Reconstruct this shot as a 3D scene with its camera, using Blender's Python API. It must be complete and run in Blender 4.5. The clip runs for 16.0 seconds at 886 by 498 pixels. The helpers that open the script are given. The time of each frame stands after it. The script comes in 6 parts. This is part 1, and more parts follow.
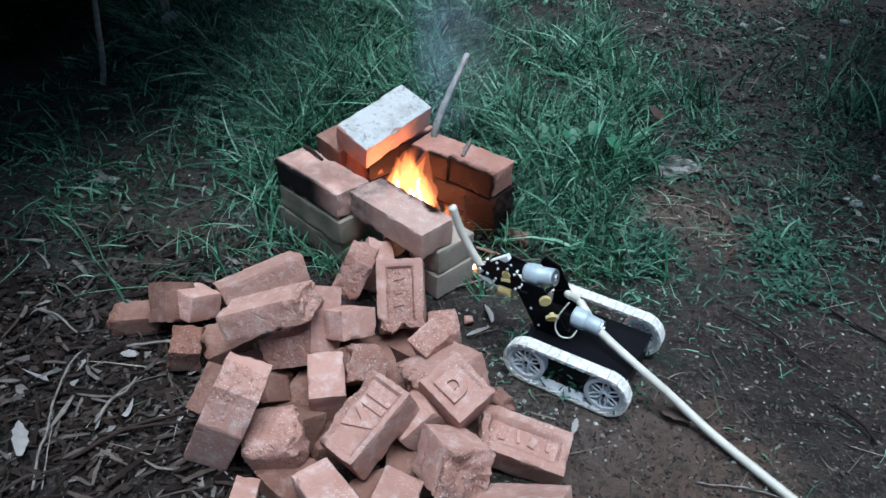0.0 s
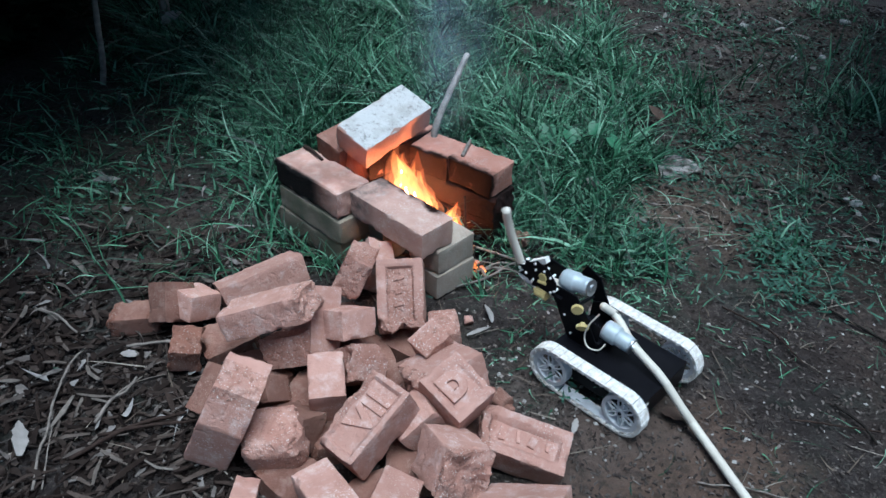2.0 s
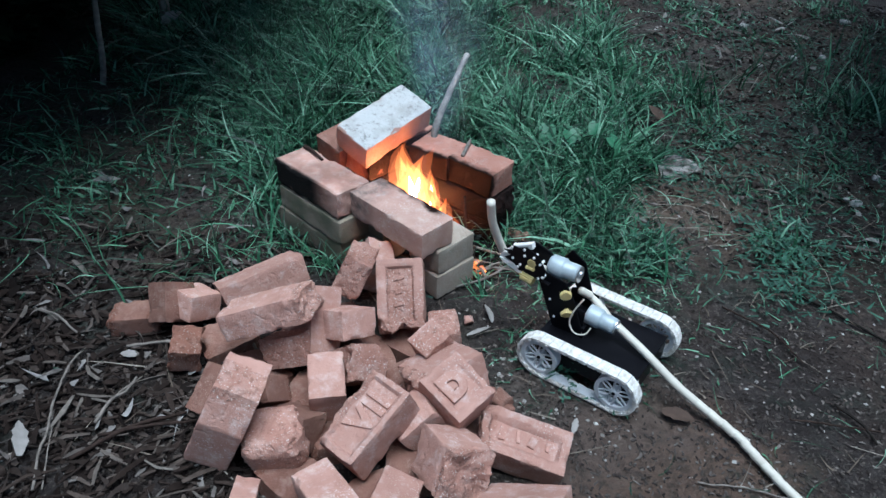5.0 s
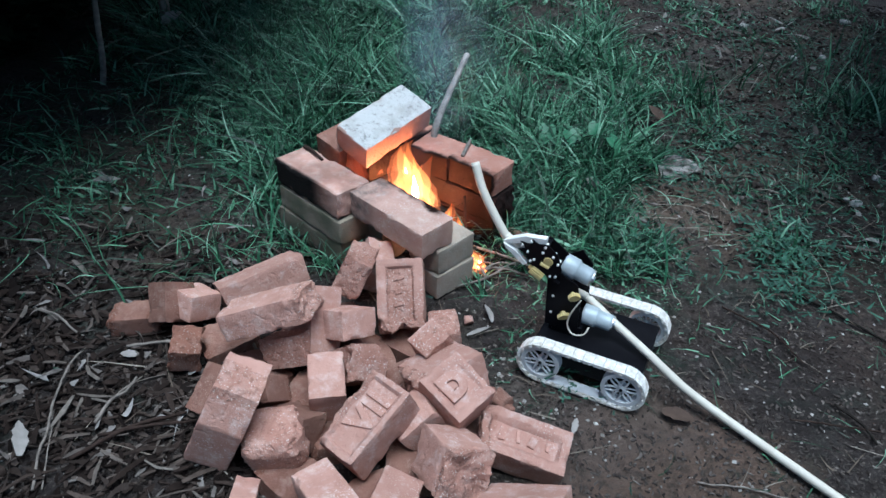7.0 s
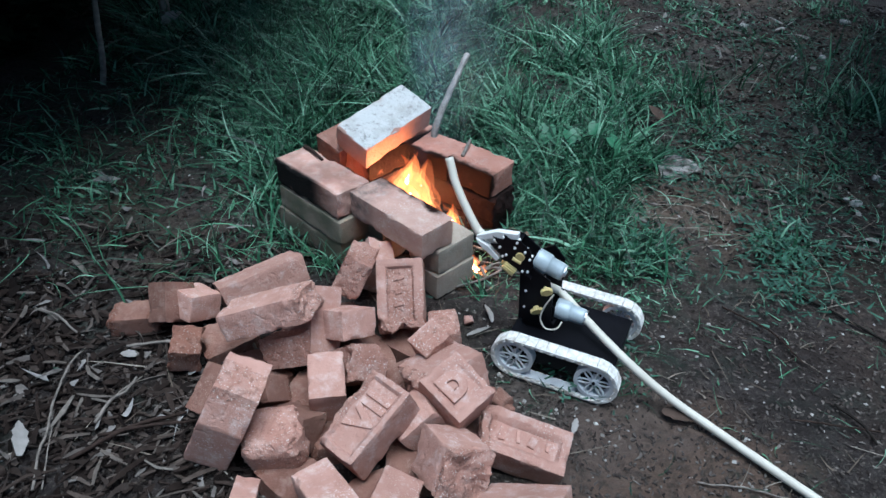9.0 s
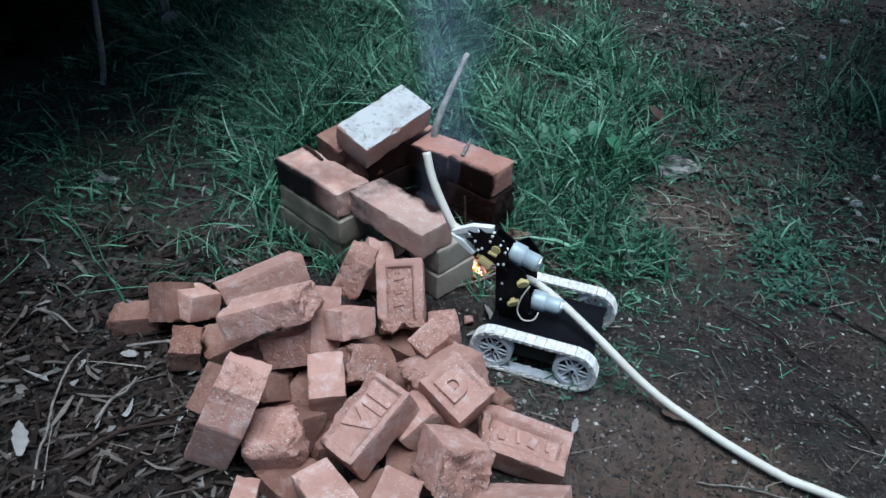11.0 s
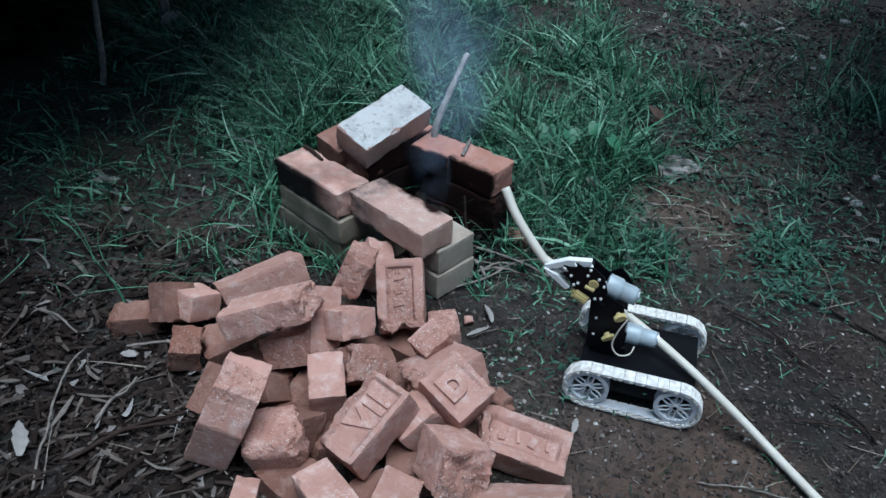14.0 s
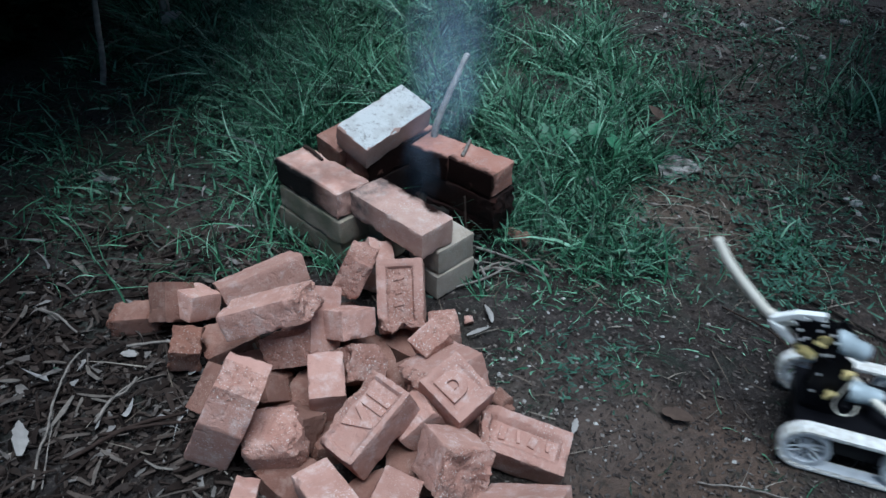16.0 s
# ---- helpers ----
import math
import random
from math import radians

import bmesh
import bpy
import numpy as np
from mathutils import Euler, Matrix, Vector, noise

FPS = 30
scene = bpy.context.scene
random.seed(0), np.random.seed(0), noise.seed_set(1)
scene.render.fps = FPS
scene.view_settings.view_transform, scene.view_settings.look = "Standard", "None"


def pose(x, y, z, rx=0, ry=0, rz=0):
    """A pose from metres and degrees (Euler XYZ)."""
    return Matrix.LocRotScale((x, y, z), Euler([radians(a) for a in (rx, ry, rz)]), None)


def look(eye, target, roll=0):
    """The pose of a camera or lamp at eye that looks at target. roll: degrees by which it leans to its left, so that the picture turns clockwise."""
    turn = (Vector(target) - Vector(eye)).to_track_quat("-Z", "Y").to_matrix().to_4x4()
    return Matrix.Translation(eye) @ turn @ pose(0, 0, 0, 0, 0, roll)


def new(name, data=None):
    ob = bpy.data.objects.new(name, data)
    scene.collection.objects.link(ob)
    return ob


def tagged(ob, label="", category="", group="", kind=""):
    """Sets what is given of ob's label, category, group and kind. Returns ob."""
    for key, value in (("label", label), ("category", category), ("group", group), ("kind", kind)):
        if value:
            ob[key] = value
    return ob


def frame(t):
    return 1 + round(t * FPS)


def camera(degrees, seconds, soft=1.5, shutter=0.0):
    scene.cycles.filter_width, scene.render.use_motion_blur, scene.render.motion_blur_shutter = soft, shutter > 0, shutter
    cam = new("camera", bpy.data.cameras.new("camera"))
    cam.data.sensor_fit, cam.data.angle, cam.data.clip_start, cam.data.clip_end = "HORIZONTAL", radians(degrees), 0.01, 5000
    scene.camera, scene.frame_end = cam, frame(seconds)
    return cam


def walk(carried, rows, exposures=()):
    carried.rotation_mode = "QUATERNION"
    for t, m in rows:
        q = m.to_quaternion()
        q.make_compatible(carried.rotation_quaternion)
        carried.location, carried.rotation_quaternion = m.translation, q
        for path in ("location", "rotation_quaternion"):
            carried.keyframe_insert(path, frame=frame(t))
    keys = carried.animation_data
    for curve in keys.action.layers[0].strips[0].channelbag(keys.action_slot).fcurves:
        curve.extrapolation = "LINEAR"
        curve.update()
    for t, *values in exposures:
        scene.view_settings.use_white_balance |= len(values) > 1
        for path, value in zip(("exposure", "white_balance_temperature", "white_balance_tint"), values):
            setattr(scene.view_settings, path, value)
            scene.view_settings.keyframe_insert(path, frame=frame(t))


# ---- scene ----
# A fixed camera on a stand, 1.1 m above the ground, looking down at the fire.
cam = camera(60, 16.0, soft=1.5, shutter=1.2)
EYE = look((0, 0, 1.0996), (0, 0.80458, 1.0996 - 0.59383), 1.71)
walk(cam, [(0, EYE), (16.0, EYE)], exposures=[(0, 1.06, 5250, 0), (1.0, 1.00, 5250, 0), (7.0, 1.02, 5250, 0), (7.5, 0.80, 5250, 0), (8.0, 1.06, 5250, 0), (9.2, 1.00, 5250, 0), (11.5, 0.95, 5250, 0), (12.5, 0.88, 5250, 0), (13.5, 0.81, 5250, 0), (16.0, 0.80, 5250, 0)])

# ---------------------------------------------------------------- light: dusk under an overcast sky
world = bpy.data.worlds.new("dusk_sky")
scene.world = world
world.use_nodes = True
wn = world.node_tree.nodes
sky = wn.new("ShaderNodeTexSky")
sky.sky_type = "NISHITA"
sky.sun_disc = False
sky.sun_elevation = radians(32)
sky.sun_rotation = radians(35)
wn["Background"].inputs["Strength"].default_value = 0.036
world.node_tree.links.new(sky.outputs["Color"], wn["Background"].inputs["Color"])

sun_data = bpy.data.lights.new("sun", "SUN")
sun_data.energy, sun_data.angle, sun_data.color = 2.45, radians(40), (1.0, 0.97, 0.94)
sun = new("sun", sun_data)
sun.matrix_world = look((0.25, 0.12, 3.0), (0, 0.6, 0))


# ---------------------------------------------------------------- materials
def mat(name, rough=0.8, metal=0.0):
    m = bpy.data.materials.new(name)
    m.use_nodes = True
    nt = m.node_tree
    b = nt.nodes["Principled BSDF"]
    b.inputs["Roughness"].default_value = rough
    b.inputs["Metallic"].default_value = metal
    b.inputs["Specular IOR Level"].default_value = 0.5 if rough < 0.6 else 0.12
    return m, nt, b


def N(nt, kind, **kw):
    n = nt.nodes.new(kind)
    for k, v in kw.items():
        n.inputs[k.replace("_", " ")].default_value = v
    return n


def coords(nt, which="Object"):
    return nt.nodes.new("ShaderNodeTexCoord").outputs[which]


def noise_fac(nt, vec, scale, detail=4.0, rough=0.6, lo=0.35, hi=0.65):
    n = N(nt, "ShaderNodeTexNoise", Scale=scale, Detail=detail, Roughness=rough)
    nt.links.new(vec, n.inputs["Vector"])
    r = nt.nodes.new("ShaderNodeMapRange")
    r.inputs["From Min"].default_value, r.inputs["From Max"].default_value = lo, hi
    nt.links.new(n.outputs["Fac"], r.inputs["Value"])
    return r.outputs["Result"]


def mix(nt, fac, a, b):
    m = nt.nodes.new("ShaderNodeMix")
    m.data_type = "RGBA"
    for sock, v in ((m.inputs["Factor"], fac), (m.inputs[6], a), (m.inputs[7], b)):
        if isinstance(v, (int, float)):
            sock.default_value = v
        elif isinstance(v, tuple):
            sock.default_value = (*v, 1)
        else:
            nt.links.new(v, sock)
    return m.outputs[2]


def mul(nt, a, b):
    m = nt.nodes.new("ShaderNodeMath")
    m.operation = "MULTIPLY"
    for i, v in enumerate((a, b)):
        if isinstance(v, (int, float)):
            m.inputs[i].default_value = v
        else:
            nt.links.new(v, m.inputs[i])
    return m.outputs[0]


def bump(nt, b, height, strength=0.4, dist=0.003):
    n = N(nt, "ShaderNodeBump", Strength=strength, Distance=dist)
    nt.links.new(height, n.inputs["Height"])
    nt.links.new(n.outputs["Normal"], b.inputs["Normal"])


def shifted(nt):
    """Object coordinates, moved by a random amount for each object."""
    info = nt.nodes.new("ShaderNodeObjectInfo")
    add = nt.nodes.new("ShaderNodeVectorMath")
    add.operation = "MULTIPLY_ADD"
    nt.links.new(info.outputs["Random"], add.inputs[0])
    add.inputs[1].default_value = (7.0, 13.0, 5.0)
    nt.links.new(coords(nt), add.inputs[2])
    return add.outputs[0], info.outputs["Random"]


def brick_material(name, base, dark, dust, dust_amount, soot=0.0, moss=0.0, top_dust=False, hearth=0, specks=0.0):
    m, nt, b = mat(name, 0.92)
    v, rnd = shifted(nt)
    col = mix(nt, noise_fac(nt, v, 14, 5), base, dark)
    col = mix(nt, mul(nt, mul(nt, noise_fac(nt, v, 330, 2, 0.5, 0.58, 0.70), noise_fac(nt, v, 13, 3, 0.5, 0.47, 0.62)), min(1.0, dust_amount * 1.8)), col, dust)
    col = mix(nt, mul(nt, noise_fac(nt, v, 36, 6, 0.7, 0.5, 0.75), dust_amount), col, dust)
    hsv = nt.nodes.new("ShaderNodeHueSaturation")
    r = nt.nodes.new("ShaderNodeMapRange")
    r.inputs["To Min"].default_value, r.inputs["To Max"].default_value = 0.84, 1.06
    nt.links.new(rnd, r.inputs["Value"])
    nt.links.new(r.outputs["Result"], hsv.inputs["Value"])
    nt.links.new(col, hsv.inputs["Color"])
    col = hsv.outputs["Color"]
    if specks:
        # pale quartz grains and dark pits of a fresh break
        col = mix(nt, mul(nt, noise_fac(nt, v, 95, 4, 0.7, 0.5, 0.68), 0.6), col, tuple(c * 0.45 for c in dark))
        col = mix(nt, mul(nt, mul(nt, noise_fac(nt, v, 330, 1, 0.5, 0.655, 0.70), noise_fac(nt, v, 30, 3, 0.6, 0.38, 0.52)), specks), col, (0.88, 0.84, 0.81))
    if moss:
        col = mix(nt, mul(nt, noise_fac(nt, v, 9, 4, 0.6, 0.42, 0.62), moss), col, (0.095, 0.105, 0.072))
    if top_dust:
        geo = nt.nodes.new("ShaderNodeTexCoord")
        sep = nt.nodes.new("ShaderNodeSeparateXYZ")
        nt.links.new(geo.outputs["Normal"], sep.inputs[0])
        st = nt.nodes.new("ShaderNodeMapRange")
        st.inputs["From Min"].default_value, st.inputs["From Max"].default_value = 0.7, 0.95
        nt.links.new(sep.outputs["Z"], st.inputs["Value"])
        ash = mul(nt, st.outputs["Result"], noise_fac(nt, v, 22, 5, 0.65, 0.14, 0.38))
        col = mix(nt, ash, col, (0.50, 0.50, 0.50))
        col = mix(nt, mul(nt, mul(nt, st.outputs["Result"], noise_fac(nt, v, 60, 6, 0.75, 0.54, 0.66)), 0.75), col, (0.14, 0.12, 0.11))
        col = mix(nt, mul(nt, mul(nt, st.outputs["Result"], noise_fac(nt, v, 17, 3, 0.6, 0.5, 0.7)), 0.45), col, (0.20, 0.165, 0.145))
    if soot:
        col = mix(nt, mul(nt, noise_fac(nt, v, 11, 3, 0.6, 0.35, 0.58), soot), col, (0.012, 0.011, 0.011))
    if hearth == 2:
        # a scorched band along the outer upper edge
        hearth = 0
        sep = nt.nodes.new("ShaderNodeSeparateXYZ")
        nt.links.new(coords(nt), sep.inputs[0])
        wob = noise_fac(nt, v, 26, 5, 0.65, 0.14, 0.40)
        side = nt.nodes.new("ShaderNodeMapRange")
        side.inputs["From Min"].default_value, side.inputs["From Max"].default_value = -0.036, -0.044
        nt.links.new(sep.outputs["Y"], side.inputs["Value"])
        end = nt.nodes.new("ShaderNodeMapRange")
        end.inputs["From Min"].default_value, end.inputs["From Max"].default_value = 0.115, 0.02
        nt.links.new(sep.outputs["X"], end.inputs["Value"])
        col = mix(nt, mul(nt, mul(nt, side.outputs["Result"], end.outputs["Result"]), wob), col, (0.012, 0.011, 0.011))
    if hearth:
        sep = nt.nodes.new("ShaderNodeSeparateXYZ")
        nt.links.new(coords(nt), sep.inputs[0])
        wob = N(nt, "ShaderNodeTexNoise", Scale=22.0, Detail=4.0)
        nt.links.new(v, wob.inputs["Vector"])
        ad = nt.nodes.new("ShaderNodeMath")
        ad.operation = "MULTIPLY_ADD"
        ad.inputs[1].default_value = 0.05
        nt.links.new(wob.outputs["Fac"], ad.inputs[0])
        nt.links.new(mul(nt, sep.outputs["Y"], float(hearth)), ad.inputs[2])
        rr = nt.nodes.new("ShaderNodeMapRange")
        rr.inputs["From Min"].default_value, rr.inputs["From Max"].default_value = 0.052, 0.066
        nt.links.new(ad.outputs[0], rr.inputs["Value"])
        if hearth == 1:
            end = nt.nodes.new("ShaderNodeMapRange")
            end.inputs["From Min"].default_value, end.inputs["From Max"].default_value = -0.035, -0.085
            nt.links.new(sep.outputs["X"], end.inputs["Value"])
            col = mix(nt, mul(nt, mul(nt, end.outputs["Result"], noise_fac(nt, v, 30, 5, 0.65, 0.30, 0.60)), 0.75), col, (0.06, 0.055, 0.055))
        black = rr.outputs["Result"]
        if hearth == 1:
            clean = nt.nodes.new("ShaderNodeMapRange")
            clean.inputs["From Min"].default_value, clean.inputs["From Max"].default_value = 0.098, 0.070
            nt.links.new(sep.outputs["X"], clean.inputs["Value"])
            black = mul(nt, black, clean.outputs["Result"])
        col = mix(nt, black, col, (0.012, 0.0046, 0.0034))
    nt.links.new(col, b.inputs["Base Color"])
    fine = N(nt, "ShaderNodeTexNoise", Scale=210.0, Detail=8.0, Roughness=0.75)
    nt.links.new(v, fine.inputs["Vector"])
    pits = N(nt, "ShaderNodeTexNoise", Scale=75.0, Detail=3.0, Roughness=0.6)
    nt.links.new(v, pits.inputs["Vector"])
    pr = nt.nodes.new("ShaderNodeMapRange")
    pr.inputs["From Min"].default_value, pr.inputs["From Max"].default_value = 0.30, 0.46
    nt.links.new(pits.outputs["Fac"], pr.inputs["Value"])
    sm = nt.nodes.new("ShaderNodeMath")
    sm.operation = "MULTIPLY_ADD"
    sm.inputs[1].default_value = 0.7
    nt.links.new(pr.outputs["Result"], sm.inputs[0])
    nt.links.new(fine.outputs["Fac"], sm.inputs[2])
    bump(nt, b, sm.outputs[0], 0.75, 0.0045 if specks else 0.0022)
    return m


def plain(name, colour, rough=0.6, metal=0.0, vary=0.25, scale=30.0, relief=0.15, other=None):
    m, nt, b = mat(name, rough, metal)
    v, _ = shifted(nt)
    dark = other or tuple(c * (1 - vary) for c in colour)
    col = mix(nt, noise_fac(nt, v, scale, 5), colour, dark)
    nt.links.new(col, b.inputs["Base Color"])
    if relief:
        f = N(nt, "ShaderNodeTexNoise", Scale=scale * 6, Detail=4.0)
        nt.links.new(v, f.inputs["Vector"])
        bump(nt, b, f.outputs["Fac"], relief, 0.002)
    return m


def islands(name, colours, rough=0.7, through_light=0.0, stops=None):
    """Leaves, blades and chips: a colour for each piece of the mesh."""
    m, nt, b = mat(name, rough)
    g = nt.nodes.new("ShaderNodeNewGeometry")
    ramp = nt.nodes.new("ShaderNodeValToRGB")
    e = ramp.color_ramp.elements
    while len(e) < len(colours):
        e.new(0.5)
    for i, c in enumerate(colours):
        e[i].position = stops[i] if stops else i / (len(colours) - 1)
        e[i].color = (*c, 1)
    nt.links.new(g.outputs["Random Per Island"], ramp.inputs["Fac"])
    col = mix(nt, mul(nt, noise_fac(nt, coords(nt), 60, 3), 0.45), ramp.outputs["Color"], tuple(x * 0.5 for x in colours[0]))
    nt.links.new(col, b.inputs["Base Color"])
    if through_light:
        tr = nt.nodes.new("ShaderNodeBsdfTranslucent")
        nt.links.new(col, tr.inputs["Color"])
        ms = nt.nodes.new("ShaderNodeMixShader")
        ms.inputs[0].default_value = through_light
        nt.links.new(b.outputs[0], ms.inputs[1])
        nt.links.new(tr.outputs[0], ms.inputs[2])
        nt.links.new(ms.outputs[0], nt.nodes["Material Output"].inputs["Surface"])
    return m


M_BRICK = brick_material("fresh_red_brick", (0.52, 0.305, 0.25), (0.41, 0.225, 0.18), (0.70, 0.585, 0.55), 0.6)
# darker red brick; its tone also stands for shade deep in the heap
M_BRICK_DARK = brick_material("dark_red_brick", (0.27, 0.145, 0.112), (0.17, 0.085, 0.065), (0.48, 0.36, 0.31), 0.35)
M_BROKEN = brick_material("broken_brick_face", (0.50, 0.285, 0.228), (0.37, 0.19, 0.148), (0.66, 0.53, 0.48), 0.45, specks=0.6)
M_BROKEN_DARK = brick_material("broken_dark_brick_face", (0.26, 0.125, 0.09), (0.16, 0.075, 0.055), (0.46, 0.34, 0.29), 0.3, specks=0.35)
M_KILN_BLACK = brick_material("soot_black_brick", (0.026, 0.0080, 0.0052), (0.013, 0.0048, 0.0036), (0.036, 0.014, 0.010), 0.3, soot=0.6)
M_KILN_ASH = brick_material("ash_topped_brick", (0.50, 0.33, 0.28), (0.40, 0.25, 0.21), (0.50, 0.46, 0.44), 0.4, top_dust=True)
M_KILN_SOOT = brick_material("sooty_brick", (0.56, 0.35, 0.29), (0.46, 0.26, 0.21), (0.64, 0.54, 0.50), 0.5, soot=0.4, hearth=2)
M_KILN_MOSS = brick_material("mossy_old_brick", (0.29, 0.245, 0.195), (0.21, 0.175, 0.135), (0.40, 0.365, 0.31), 0.5, moss=0.75)
M_KILN_FAR = brick_material("brick_sooted_on_one_side", (0.52, 0.27, 0.21), (0.43, 0.20, 0.15), (0.62, 0.50, 0.46), 0.5, soot=0.15, hearth=-1)
M_KILN_NEAR = brick_material("brick_sooted_on_its_back", (0.60, 0.41, 0.345), (0.50, 0.31, 0.26), (0.70, 0.62, 0.58), 0.6, soot=0.08, hearth=1)
M_KILN_GREY = brick_material("old_greyish_brick", (0.46, 0.39, 0.33), (0.36, 0.295, 0.24), (0.55, 0.50, 0.45), 0.6, moss=0.3)
M_BLACK = plain("black_acrylic", (0.006, 0.006, 0.008), 0.33, 0, 0.3, 40, 0.03)
M_BLACK.node_tree.nodes["Principled BSDF"].inputs["Specular IOR Level"].default_value = 0.09
M_TRACK = plain("white_rubber_track", (0.80, 0.80, 0.80), 0.55, 0, 0.25, 90, 0.3, (0.50, 0.46, 0.41))
M_WHEEL = plain("pale_plastic_wheel", (0.62, 0.64, 0.68), 0.45, 0, 0.2, 50, 0.05)
M_MOTOR = plain("pale_grey_motor_can", (0.44, 0.50, 0.54), 0.5, 0.2, 0.15, 60, 0.05)
M_STEEL = plain("motor_end_steel", (0.55, 0.56, 0.58), 0.3, 0.9, 0.15, 80, 0.05)
M_YELLOW = plain("yellow_plastic_gear", (0.58, 0.47, 0.20), 0.5, 0, 0.2, 60, 0.1)
M_WHITE = plain("white_plastic", (0.80, 0.80, 0.79), 0.45, 0, 0.1, 60, 0.05)
M_HOSE = plain("cream_rubber_hose", (0.62, 0.585, 0.515), 0.5, 0, 0.12, 25, 0.03, (0.56, 0.52, 0.45))
M_STONE = plain("pale_stone", (0.42, 0.41, 0.40), 0.85, 0, 0.35, 60, 0.4)
M_STICK = plain("weathered_stick", (0.24, 0.215, 0.195), 0.85, 0, 0.5, 40, 0.5)
M_GREYWOOD = plain("pale_grey_barked_wood", (0.40, 0.385, 0.365), 0.85, 0, 0.5, 40, 0.5)
M_CHAR = plain("charred_stick", (0.02, 0.017, 0.015), 0.9, 0, 0.5, 40, 0.5)
M_BARK = plain("pale_bark", (0.38, 0.36, 0.345), 0.9, 0, 0.5, 40, 0.5, (0.06, 0.05, 0.046))
M_BARK_DARK = plain("dark_bark", (0.045, 0.030, 0.025), 0.9, 0, 0.5, 60, 0.5)
M_DRYLEAF = plain("dry_leaf", (0.09, 0.062, 0.05), 0.8, 0, 0.4, 30, 0.3)
M_PALELEAF = plain("bleached_leaf", (0.34, 0.315, 0.30), 0.8, 0, 0.3, 30, 0.3)
M_GRASS = islands("grass_blades", [(0.004, 0.018, 0.008), (0.013, 0.055, 0.025), (0.045, 0.155, 0.078), (0.125, 0.31, 0.175), (0.28, 0.50, 0.35)], 0.5, 0.12, (0, 0.30, 0.57, 0.80, 1))
M_STRAW = islands("dry_straw", [(0.09, 0.07, 0.055), (0.16, 0.13, 0.105), (0.34, 0.30, 0.26)], 0.8)
M_CHIPS = islands("leaf_litter", [(0.010, 0.007, 0.006), (0.018, 0.012, 0.010), (0.045, 0.032, 0.027), (0.085, 0.066, 0.057), (0.26, 0.235, 0.22)], 0.85, 0, (0, 0.45, 0.72, 0.92, 1))
M_CRUMB = islands("soil_crumbs", [(0.030, 0.023, 0.021), (0.06, 0.05, 0.046), (0.10, 0.085, 0.078), (0.22, 0.195, 0.18)], 0.9, 0, (0, 0.5, 0.85, 1))
M_STRIPS = islands("bark_strips", [(0.012, 0.008, 0.007), (0.035, 0.024, 0.020), (0.085, 0.065, 0.055), (0.20, 0.175, 0.155)], 0.85, 0, (0, 0.4, 0.75, 1))
M_CRISP = islands("crisp_dry_leaves", [(0.022, 0.015, 0.012), (0.05, 0.038, 0.033), (0.14, 0.12, 0.11), (0.36, 0.34, 0.33)], 0.75, 0.1, (0, 0.5, 0.78, 1))
M_COAL = islands("charcoal_lumps", [(0.004, 0.004, 0.004), (0.010, 0.009, 0.009), (0.03, 0.028, 0.027)], 0.85, 0, (0, 0.8, 1))
M_STALK = plain("greyish_dry_stalk", (0.27, 0.235, 0.21), 0.85, 0, 0.5, 60, 0.5)
M_PEBBLE = islands("pale_grit", [(0.05, 0.04, 0.036), (0.10, 0.08, 0.07), (0.2, 0.17, 0.15), (0.55, 0.53, 0.51)], 0.85)
M_LEAF = islands("broad_weed_leaves", [(0.05, 0.20, 0.10), (0.10, 0.30, 0.165)], 0.45, 0.3)
M_WEED = islands("small_weed_leaves", [(0.012, 0.050, 0.032), (0.035, 0.115, 0.074), (0.09, 0.23, 0.155)], 0.5, 0.25)
# leaf colour near black, which deepens the shade of the corner
M_SHRUB = islands("near_black_shade_leaves", [(0.004, 0.012, 0.007), (0.007, 0.02, 0.011), (0.012, 0.03, 0.016)], 0.6)


